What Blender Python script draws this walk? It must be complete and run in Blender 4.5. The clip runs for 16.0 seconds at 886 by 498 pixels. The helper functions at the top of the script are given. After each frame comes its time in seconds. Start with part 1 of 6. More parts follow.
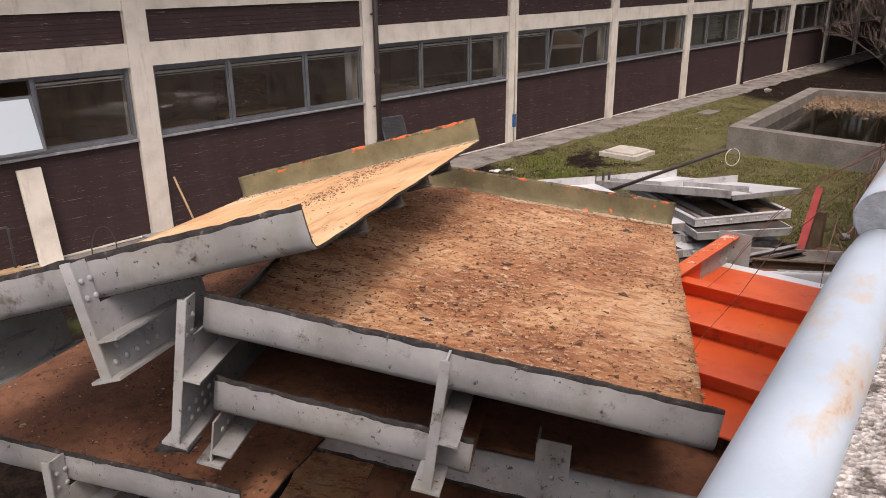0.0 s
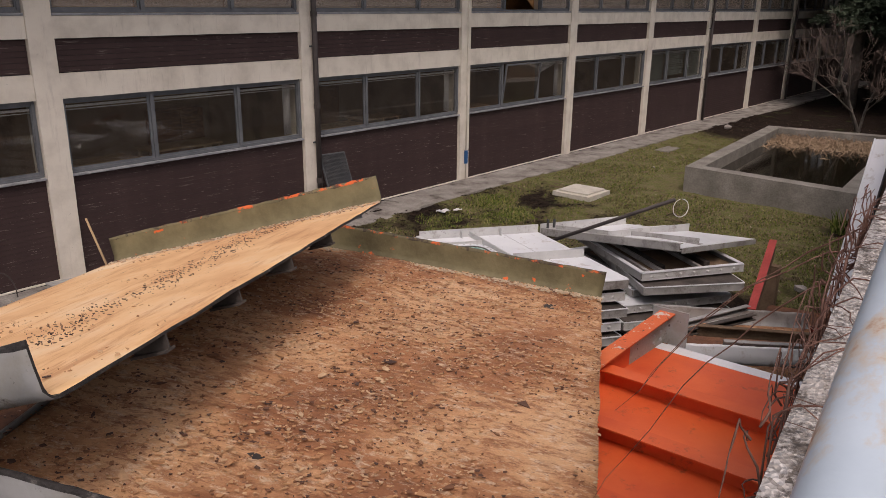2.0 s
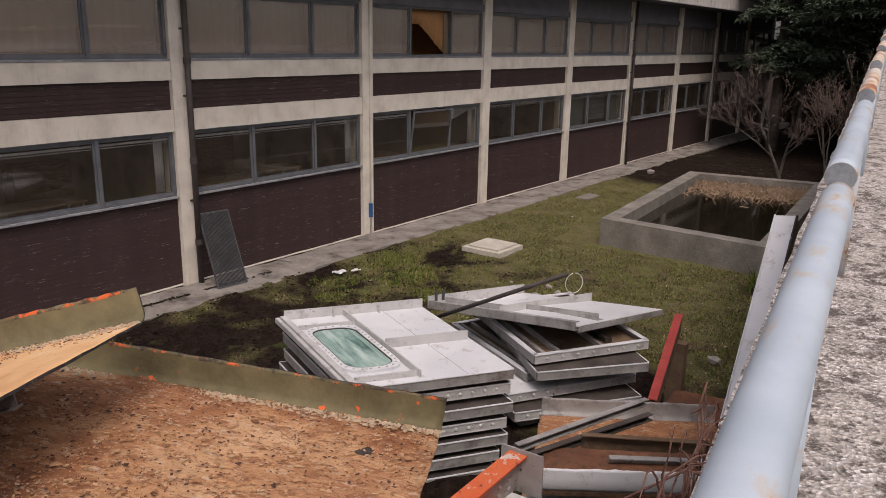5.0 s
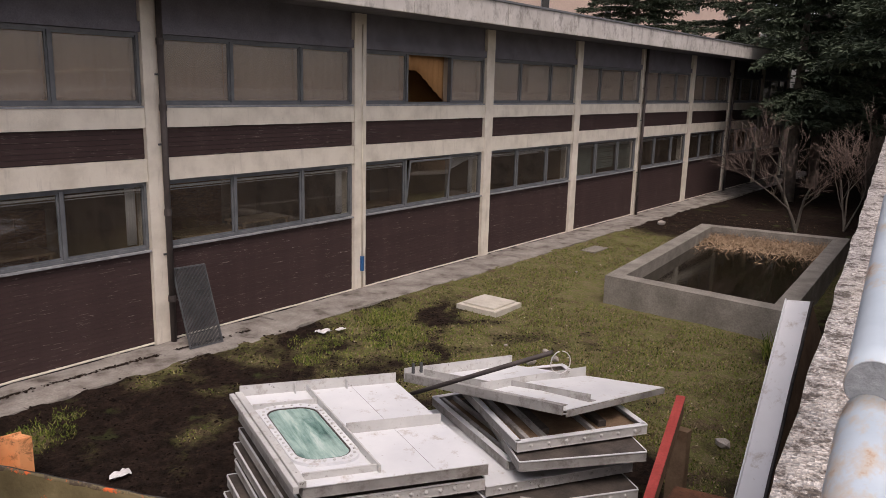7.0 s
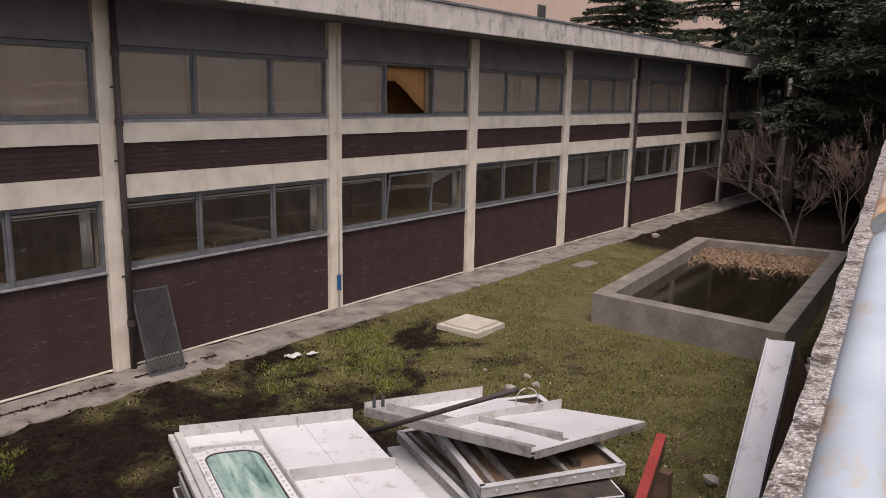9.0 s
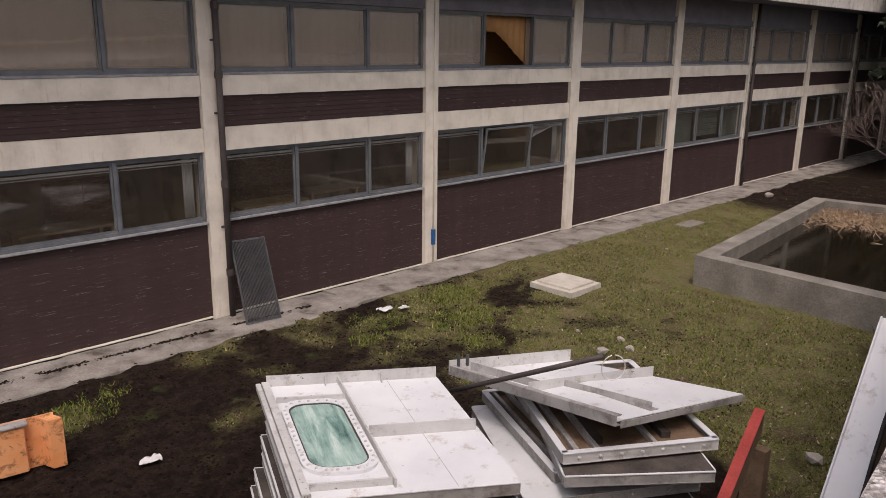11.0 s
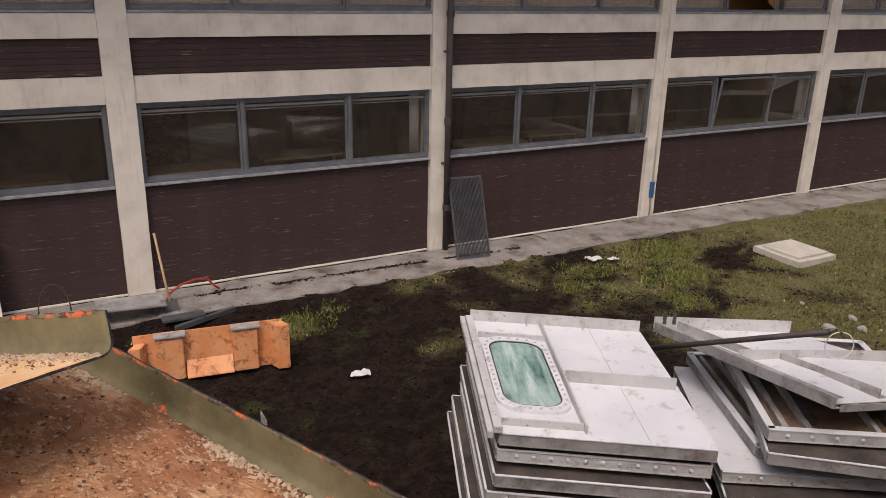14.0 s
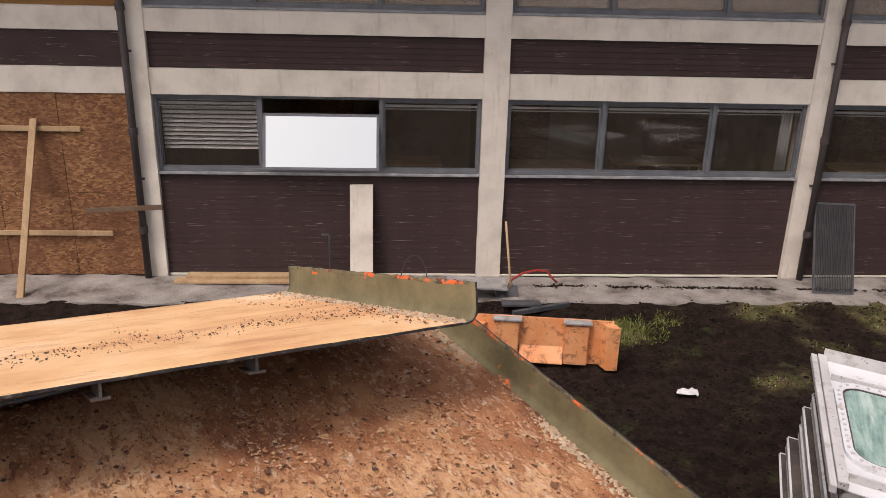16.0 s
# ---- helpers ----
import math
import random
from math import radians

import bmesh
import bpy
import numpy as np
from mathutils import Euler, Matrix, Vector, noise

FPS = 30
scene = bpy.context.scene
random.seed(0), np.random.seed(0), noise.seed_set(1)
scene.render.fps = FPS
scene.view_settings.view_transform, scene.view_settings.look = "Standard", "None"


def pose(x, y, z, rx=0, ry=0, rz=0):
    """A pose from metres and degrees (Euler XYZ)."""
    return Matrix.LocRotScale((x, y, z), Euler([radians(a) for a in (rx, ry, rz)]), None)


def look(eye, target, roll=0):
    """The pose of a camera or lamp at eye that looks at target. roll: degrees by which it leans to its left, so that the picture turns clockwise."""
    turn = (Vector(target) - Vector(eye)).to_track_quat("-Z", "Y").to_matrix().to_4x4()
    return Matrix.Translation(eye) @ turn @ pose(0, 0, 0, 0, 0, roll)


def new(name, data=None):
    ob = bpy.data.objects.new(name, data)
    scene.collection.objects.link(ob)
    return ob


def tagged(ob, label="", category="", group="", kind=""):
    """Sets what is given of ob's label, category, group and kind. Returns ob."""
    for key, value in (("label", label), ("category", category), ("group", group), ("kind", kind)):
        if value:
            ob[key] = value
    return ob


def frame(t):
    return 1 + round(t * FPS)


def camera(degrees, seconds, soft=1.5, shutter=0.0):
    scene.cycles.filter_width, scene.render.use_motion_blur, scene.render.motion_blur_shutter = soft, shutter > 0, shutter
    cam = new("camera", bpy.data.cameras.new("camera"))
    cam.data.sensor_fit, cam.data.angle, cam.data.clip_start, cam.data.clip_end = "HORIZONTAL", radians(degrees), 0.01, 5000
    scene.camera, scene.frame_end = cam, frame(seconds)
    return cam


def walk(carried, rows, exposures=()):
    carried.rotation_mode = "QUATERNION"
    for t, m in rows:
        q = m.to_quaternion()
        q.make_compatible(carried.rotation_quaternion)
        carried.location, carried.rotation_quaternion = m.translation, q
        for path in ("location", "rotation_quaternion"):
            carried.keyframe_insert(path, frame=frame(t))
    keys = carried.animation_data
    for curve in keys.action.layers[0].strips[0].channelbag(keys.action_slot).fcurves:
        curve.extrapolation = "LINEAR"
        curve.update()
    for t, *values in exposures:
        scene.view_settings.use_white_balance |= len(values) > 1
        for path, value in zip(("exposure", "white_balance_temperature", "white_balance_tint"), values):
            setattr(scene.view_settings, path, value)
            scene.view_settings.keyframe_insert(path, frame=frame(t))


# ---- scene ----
cam = camera(59.4, 16.0, soft=0.5)
PATH = [
    (0, (-7.845, -15.149, 5.183), (-6.456, -13.875, 4.513), -0.5),
    (0.5, (-7.52, -15.049, 5.211), (-6.109, -13.793, 4.555), -0.3),
    (1, (-7.194, -14.975, 5.228), (-5.761, -13.741, 4.578), -0.2),
    (1.5, (-6.812, -14.95, 5.265), (-5.367, -13.719, 4.636), 0.1),
    (2, (-6.519, -14.891, 5.285), (-5.066, -13.660, 4.677), 0.7),
    (2.5, (-6.218, -14.831, 5.315), (-4.747, -13.611, 4.726), 1.1),
    (3, (-5.96, -14.746, 5.329), (-4.45, -13.565, 4.759), 1.0),
    (3.5, (-5.658, -14.716, 5.34), (-4.118, -13.566, 4.786), 0.9),
    (4, (-5.250, -14.717, 5.384), (-3.691, -13.585, 4.846), 1.0),
    (6.5, (-3.477, -14.53, 5.558), (-1.928, -13.35, 5.102), 1.3),
    (7, (-3.167, -14.432, 5.574), (-1.612, -13.245, 5.159), 1.5),
    (7.5, (-2.893, -14.367, 5.577), (-1.323, -13.191, 5.187), 1.4),
    (8, (-2.598, -14.361, 5.596), (-1.018, -13.194, 5.225), 1.3),
    (10.5, (-1.778, -14.266, 5.594), (-0.348, -12.949, 5.123), 0.7),
    (11, (-1.761, -14.284, 5.587), (-0.398, -12.913, 5.078), 0.7),
    (11.5, (-1.758, -14.299, 5.579), (-0.463, -12.874, 5.036), 0.7),
    (12, (-1.74, -14.302, 5.566), (-0.509, -12.834, 4.991), 0.7),
    (12.5, (-1.736, -14.31, 5.569), (-0.574, -12.8, 4.962), 0.7),
    (13, (-1.738, -14.324, 5.56), (-0.644, -12.771, 4.933), 0.8),
    (13.5, (-1.736, -14.307, 5.542), (-0.723, -12.705, 4.903), 1.0),
    (14, (-1.743, -14.294, 5.537), (-0.835, -12.634, 4.888), 1.3),
    (14.5, (-1.789, -14.284, 5.549), (-1.039, -12.551, 4.89), 1.4),
    (15, (-1.864, -14.299, 5.535), (-1.313, -12.492, 4.879), 1.6),
    (15.5, (-1.913, -14.317, 5.524), (-1.59, -12.455, 4.87), 1.5),
    (16, (-1.944, -14.34, 5.521), (-1.837, -12.453, 4.866), 1.4),
]
walk(cam, [(t, look(eye, target, roll)) for t, eye, target, roll in PATH], [(0.0, 0.33, 6950, 22), (1.0, 0.17, 6950, 22), (2.0, -0.18, 6950, 22), (4.0, -0.22, 6950, 22), (6.5, 0.05, 6950, 22), (8.0, 0.08, 6950, 22), (11.0, 0.06, 6950, 22), (12.5, -0.05, 6950, 22), (13.5, -0.05, 6950, 22), (16.0, 0.2, 6950, 22)])

# ---- light ----
world = bpy.data.worlds.new("sky")
scene.world = world
world.use_nodes = True
wn = world.node_tree
wn.nodes.clear()
sky = wn.nodes.new("ShaderNodeTexSky")
sky.sky_type, sky.sun_disc = "NISHITA", False
sky.sun_elevation, sky.sun_rotation = radians(58), radians(222)
sky.air_density, sky.dust_density, sky.ozone_density = 1.0, 4.0, 0.6
soften = wn.nodes.new("ShaderNodeHueSaturation")
soften.inputs["Saturation"].default_value = 0.45
glow = wn.nodes.new("ShaderNodeBackground")
glow.inputs["Strength"].default_value = 0.155
wout = wn.nodes.new("ShaderNodeOutputWorld")
wn.links.new(sky.outputs[0], soften.inputs["Color"])
wn.links.new(soften.outputs[0], glow.inputs["Color"])
wn.links.new(glow.outputs[0], wout.inputs["Surface"])

sun_data = bpy.data.lights.new("sun", "SUN")
sun_data.energy, sun_data.angle, sun_data.color = 1.15, radians(16), (1.0, 0.95, 0.88)
sun = new("sun", sun_data)
sun.matrix_world = look((-0.33 * 30, -0.365 * 30, 0.87 * 30), (0, 0, 0))

# ---- helpers of this scene ----
rng = random.Random(4)


def mat(name, build, rough=0.7, metal=0.0, bump=0.0, scale=30.0, spec=0.5, depth=0.02):
    """A Principled material; build(nodes, links, coords) gives the colour socket and perhaps a height socket."""
    m = bpy.data.materials.new(name)
    m.use_nodes = True
    n, l = m.node_tree.nodes, m.node_tree.links
    p = n["Principled BSDF"]
    p.inputs["Roughness"].default_value, p.inputs["Metallic"].default_value = rough, metal
    p.inputs["Specular IOR Level"].default_value = spec
    tc = n.new("ShaderNodeTexCoord")
    got = build(n, l, tc.outputs["Object"])
    col, height, ro = (got + (None, None))[:3] if isinstance(got, tuple) else (got, None, None)
    l.new(col, p.inputs["Base Color"])
    if ro is not None:
        l.new(ro, p.inputs["Roughness"])
    if bump:
        if height is None:
            height = noise_tex(n, l, tc.outputs["Object"], scale, 6)
        b = n.new("ShaderNodeBump")
        b.inputs["Strength"].default_value, b.inputs["Distance"].default_value = min(1.0, bump), depth
        l.new(height, b.inputs["Height"])
        l.new(b.outputs[0], p.inputs["Normal"])
    return m


def noise_tex(n, l, vec, scale, detail=4, rough=0.55, stretch=None, distort=0.0):
    t = n.new("ShaderNodeTexNoise")
    t.inputs["Scale"].default_value, t.inputs["Detail"].default_value = scale, detail
    t.inputs["Roughness"].default_value, t.inputs["Distortion"].default_value = rough, distort
    if stretch:
        mp = n.new("ShaderNodeMapping")
        mp.inputs["Scale"].default_value = stretch
        l.new(vec, mp.inputs["Vector"])
        vec = mp.outputs[0]
    l.new(vec, t.inputs["Vector"])
    return t.outputs["Fac"]


def noise_vec(n, l, vec, scale):
    t = n.new("ShaderNodeTexNoise")
    t.inputs["Scale"].default_value, t.inputs["Detail"].default_value = scale, 4
    l.new(vec, t.inputs["Vector"])
    return t.outputs["Color"]


def ramp(n, l, fac, stops):
    r = n.new("ShaderNodeValToRGB")
    e = r.color_ramp.elements
    while len(e) < len(stops):
        e.new(0.5)
    for el, (pos, c) in zip(e, stops):
        el.position = pos
        el.color = (*c, 1.0) if len(c) == 3 else c
    l.new(fac, r.inputs["Fac"])
    return r.outputs["Color"]


def mix(n, l, fac, a, b, kind="MIX"):
    x = n.new("ShaderNodeMix")
    x.data_type, x.blend_type = "RGBA", kind
    for s, v in ((x.inputs["Factor"], fac), (x.inputs["A"], a), (x.inputs["B"], b)):
        if isinstance(v, (int, float)):
            s.default_value = v
        elif isinstance(v, tuple):
            s.default_value = (*v, 1.0)
        else:
            l.new(v, s)
    return x.outputs["Result"]


def gray(v):
    return (v, v, v)


def mottled(name, stops, scale=3.0, fine=40.0, rough=0.8, bump=0.25, stretch=None, metal=0.0, amount=0.35, own=0.0, spec=0.4):
    """Two scales of variation: broad patches through a ramp, fine grain multiplied on top."""
    def build(n, l, c):
        broad = ramp(n, l, noise_tex(n, l, c, scale, 5, 0.6, stretch), stops)
        grain = noise_tex(n, l, c, fine, 4, 0.6, stretch)
        col = mix(n, l, amount, broad, ramp(n, l, grain, [(0.3, gray(0.35)), (0.7, gray(1.0))]), "MULTIPLY")
        if own:
            oi = n.new("ShaderNodeObjectInfo")
            col = mix(n, l, own, col, ramp(n, l, oi.outputs["Random"], [(0.0, gray(0.45)), (1.0, gray(1.0))]), "MULTIPLY")
        return col, grain
    return mat(name, build, rough, metal, bump, spec=spec)


# ---- materials ----
def brown_boards(n, l, c):
    base = ramp(n, l, noise_tex(n, l, c, 1.3, 5), [(0.3, (0.047, 0.0285, 0.027)), (0.7, (0.066, 0.041, 0.039))])
    oi = n.new("ShaderNodeObjectInfo")
    shift = n.new("ShaderNodeVectorMath")
    shift.operation = "MULTIPLY_ADD"
    l.new(oi.outputs["Location"], shift.inputs[0])
    shift.inputs[1].default_value = (1.0, 1.0, 7.31)
    l.new(c, shift.inputs[2])
    streak = noise_tex(n, l, shift.outputs[0], 3.0, 5, 0.6, (0.6, 1.0, 40.0))
    chips = ramp(n, l, streak, [(0.64, gray(0.0)), (0.675, gray(1.0))])
    base = mix(n, l, 0.2, base, ramp(n, l, oi.outputs["Random"], [(0.0, gray(0.5)), (1.0, gray(1.0))]), "MULTIPLY")
    return mix(n, l, chips, base, (0.38, 0.34, 0.31)), noise_tex(n, l, c, 20, 5)


def painted_concrete(n, l, c):
    base = ramp(n, l, noise_tex(n, l, c, 1.6, 6, 0.6), [(0.25, (0.56, 0.515, 0.43)), (0.55, (0.75, 0.70, 0.60)), (0.8, (0.80, 0.76, 0.66))])
    runs = noise_tex(n, l, c, 2.5, 6, 0.7, (3.0, 3.0, 0.35))
    base = mix(n, l, ramp(n, l, runs, [(0.57, gray(0.0)), (0.78, gray(0.45))]), base, (0.30, 0.26, 0.22))
    cracks = ramp(n, l, noise_tex(n, l, c, 9.0, 8, 0.75), [(0.66, gray(0.0)), (0.7, gray(0.7))])
    return mix(n, l, cracks, base, (0.24, 0.21, 0.18)), noise_tex(n, l, c, 30, 5)


def fascia_concrete(n, l, c):
    base = ramp(n, l, noise_tex(n, l, c, 1.0, 6, 0.6), [(0.3, (0.42, 0.40, 0.37)), (0.7, (0.62, 0.60, 0.57))])
    runs = noise_tex(n, l, c, 2.2, 8, 0.75, (1.3, 1.0, 0.7))
    return mix(n, l, ramp(n, l, runs, [(0.50, gray(0.0)), (0.66, gray(0.75))]), base, (0.17, 0.155, 0.14)), runs


def exposed_aggregate(n, l, c):
    v = n.new("ShaderNodeTexVoronoi")
    v.inputs["Scale"].default_value = 62.0
    v.inputs["Randomness"].default_value = 1.0
    bent = mix(n, l, 0.03, c, noise_vec(n, l, c, 9.0))
    l.new(bent, v.inputs["Vector"])
    stones = ramp(n, l, v.outputs["Color"], [(0.1, (0.16, 0.14, 0.12)), (0.45, (0.52, 0.48, 0.44)), (0.9, (0.86, 0.82, 0.78))])
    dirt = noise_tex(n, l, c, 9.0, 9, 0.78)
    col = mix(n, l, ramp(n, l, noise_tex(n, l, c, 2.2, 6, 0.7), [(0.40, gray(0.0)), (0.62, gray(0.6))]), stones, (0.50, 0.46, 0.41))
    col = mix(n, l, ramp(n, l, dirt, [(0.50, gray(0.0)), (0.58, gray(0.9))]), col, (0.10, 0.08, 0.065))
    moss = ramp(n, l, noise_tex(n, l, c, 3.0, 5, 0.7), [(0.62, gray(0.0)), (0.75, gray(0.7))])
    return mix(n, l, moss, col, (0.07, 0.075, 0.035)), v.outputs["Distance"]


def rail_paint(n, l, c):
    base = ramp(n, l, noise_tex(n, l, c, 5.0, 5), [(0.3, (0.41, 0.50, 0.57)), (0.7, (0.53, 0.62, 0.69))])
    r = noise_tex(n, l, c, 3.2, 7, 0.68, (0.8, 1.6, 1.6))
    halo = ramp(n, l, r, [(0.53, gray(0.0)), (0.62, gray(0.75))])
    core = ramp(n, l, r, [(0.60, gray(0.0)), (0.68, gray(0.95))])
    col = mix(n, l, halo, base, (0.55, 0.40, 0.24))
    return mix(n, l, core, col, (0.30, 0.105, 0.04)), r


def steel_paint(n, l, c):
    base = ramp(n, l, noise_tex(n, l, c, 2.2, 6, 0.6), [(0.3, (0.25, 0.255, 0.25)), (0.7, (0.45, 0.455, 0.445))])
    stain = noise_tex(n, l, c, 1.7, 7, 0.7)
    base = mix(n, l, ramp(n, l, stain, [(0.50, gray(0.0)), (0.68, gray(0.65))]), base, (0.26, 0.235, 0.17))
    rust = noise_tex(n, l, c, 5.0, 9, 0.76)
    col = mix(n, l, ramp(n, l, rust, [(0.56, gray(0.0)), (0.68, gray(0.85))]), base, (0.11, 0.080, 0.060))
    pits = ramp(n, l, noise_tex(n, l, c, 20.0, 5, 0.65), [(0.63, gray(0.0)), (0.68, gray(0.9))])
    return mix(n, l, pits, col, (0.05, 0.04, 0.035)), rust


def white_steel(n, l, c):
    base = ramp(n, l, noise_tex(n, l, c, 1.2, 6, 0.6), [(0.3, (0.62, 0.645, 0.67)), (0.7, (0.75, 0.77, 0.785))])
    dirt = noise_tex(n, l, c, 4.0, 8, 0.75)
    col = mix(n, l, ramp(n, l, dirt, [(0.56, gray(0.0)), (0.68, gray(0.7))]), base, (0.33, 0.27, 0.21))
    spots = ramp(n, l, noise_tex(n, l, c, 14.0, 5, 0.7), [(0.68, gray(0.0)), (0.73, gray(0.9))])
    return mix(n, l, spots, col, (0.16, 0.10, 0.06)), dirt


def grimy_white(n, l, c):
    base = ramp(n, l, noise_tex(n, l, c, 1.8, 6, 0.6), [(0.3, (0.26, 0.255, 0.245)), (0.7, (0.45, 0.445, 0.43))])
    dirt = noise_tex(n, l, c, 3.0, 8, 0.75)
    col = mix(n, l, ramp(n, l, dirt, [(0.48, gray(0.0)), (0.66, gray(0.8))]), base, (0.10, 0.082, 0.07))
    return col, dirt


def spun(n, l, c, degrees):
    """Coordinates turned about the vertical, so that x runs along a plate's rolled direction."""
    v = n.new("ShaderNodeVectorRotate")
    v.rotation_type = "Z_AXIS"
    v.inputs["Angle"].default_value = radians(-degrees)
    l.new(c, v.inputs["Vector"])
    return v.outputs[0]


def dirty_white(n, l, c):
    """White paint gone grey and brown in streaks and chips."""
    base = ramp(n, l, noise_tex(n, l, c, 1.6, 6, 0.6), [(0.3, (0.44, 0.445, 0.44)), (0.7, (0.62, 0.625, 0.61))])
    grime = noise_tex(n, l, c, 5.0, 9, 0.78)
    col = mix(n, l, ramp(n, l, grime, [(0.52, gray(0.0)), (0.68, gray(0.75))]), base, (0.22, 0.185, 0.15))
    chips = ramp(n, l, noise_tex(n, l, c, 13.0, 6, 0.7), [(0.63, gray(0.0)), (0.67, gray(0.9))])
    return mix(n, l, chips, col, (0.07, 0.055, 0.045)), grime


def rust_deck(n, l, c):
    """Layered rust scale: pale lifted sheets over orange, torn open along the rolling direction."""
    g = spun(n, l, c, 120)
    broad = ramp(n, l, noise_tex(n, l, c, 0.8, 6, 0.62), [(0.34, (0.20, 0.075, 0.036)), (0.45, (0.44, 0.19, 0.082)), (0.56, (0.68, 0.38, 0.19)), (0.76, (0.80, 0.55, 0.33))])
    lamella = noise_tex(n, l, g, 7.0, 10, 0.78, (0.62, 1.25, 1.0), 0.4)
    col = mix(n, l, ramp(n, l, lamella, [(0.49, gray(0.0)), (0.58, gray(0.85))]), broad, (0.34, 0.14, 0.062))
    pale = ramp(n, l, noise_tex(n, l, g, 13.0, 9, 0.78, (0.65, 1.2, 1.0), 0.3), [(0.53, gray(0.0)), (0.62, gray(0.7))])
    col = mix(n, l, pale, col, (0.78, 0.60, 0.42))
    torn = ramp(n, l, noise_tex(n, l, g, 15.0, 10, 0.8, (0.55, 1.4, 1.0), 0.5), [(0.56, gray(0.0)), (0.62, gray(0.9))])
    col = mix(n, l, torn, col, (0.17, 0.066, 0.034))
    wet = ramp(n, l, noise_tex(n, l, c, 1.6, 7, 0.7), [(0.60, gray(0.0)), (0.72, gray(0.6))])
    col = mix(n, l, wet, col, (0.22, 0.07, 0.03))
    return mix(n, l, 0.35, col, ramp(n, l, noise_tex(n, l, c, 70.0, 6, 0.7), [(0.3, gray(0.35)), (0.65, gray(1.0))]), "MULTIPLY"), lamella


def smooth_rust(n, l, c):
    g = spun(n, l, c, 29)
    broad = ramp(n, l, noise_tex(n, l, c, 1.1, 6, 0.6), [(0.25, (0.60, 0.29, 0.125)), (0.5, (0.80, 0.50, 0.25)), (0.75, (0.86, 0.67, 0.45))])
    mid = noise_tex(n, l, g, 5.0, 9, 0.74, (0.22, 1.3, 1.0))
    col = mix(n, l, ramp(n, l, mid, [(0.52, gray(0.0)), (0.64, gray(0.8))]), broad, (0.55, 0.26, 0.115))
    dark = ramp(n, l, noise_tex(n, l, g, 16.0, 8, 0.76, (0.35, 1.3, 1.0)), [(0.61, gray(0.0)), (0.68, gray(0.85))])
    return mix(n, l, dark, col, (0.21, 0.105, 0.06)), mid


def olive_flange(n, l, c):
    base = ramp(n, l, noise_tex(n, l, c, 2.4, 6, 0.65), [(0.3, (0.10, 0.085, 0.04)), (0.6, (0.19, 0.165, 0.085)), (0.8, (0.27, 0.22, 0.12))])
    chip = ramp(n, l, noise_tex(n, l, c, 4.0, 5, 0.6), [(0.66, gray(0.0)), (0.68, gray(1.0))])
    return mix(n, l, chip, base, (0.75, 0.14, 0.03)), None


def chipped_edge(n, l, c):
    base = ramp(n, l, noise_tex(n, l, c, 2.4, 6, 0.65), [(0.3, (0.08, 0.07, 0.035)), (0.7, (0.20, 0.17, 0.09))])
    chip = ramp(n, l, noise_tex(n, l, c, 6.5, 7, 0.72), [(0.555, gray(0.0)), (0.575, gray(1.0))])
    col = mix(n, l, chip, base, (0.66, 0.13, 0.03))
    return mix(n, l, ramp(n, l, noise_tex(n, l, c, 12.0, 6, 0.7), [(0.52, gray(0.0)), (0.60, gray(0.9))]), col, (0.05, 0.035, 0.025)), None


def red_lead(n, l, c):
    base = ramp(n, l, noise_tex(n, l, c, 1.5, 6, 0.6), [(0.3, (0.62, 0.085, 0.025)), (0.7, (0.78, 0.15, 0.04))])
    dirt = noise_tex(n, l, c, 4.0, 8, 0.74)
    col = mix(n, l, ramp(n, l, dirt, [(0.58, gray(0.0)), (0.7, gray(0.75))]), base, (0.17, 0.06, 0.035))
    return col, dirt


def orange_paint(n, l, c):
    base = ramp(n, l, noise_tex(n, l, c, 2.0, 6, 0.6), [(0.3, (0.76, 0.29, 0.10)), (0.7, (0.84, 0.43, 0.21))])
    wear = noise_tex(n, l, c, 6.0, 8, 0.75, distort=0.5)
    col = mix(n, l, ramp(n, l, wear, [(0.52, gray(0.0)), (0.62, gray(0.85))]), base, (0.33, 0.13, 0.05))
    return mix(n, l, ramp(n, l, noise_tex(n, l, c, 4.5, 8, 0.75), [(0.58, gray(0.0)), (0.66, gray(0.9))]), col, (0.05, 0.035, 0.03)), wear


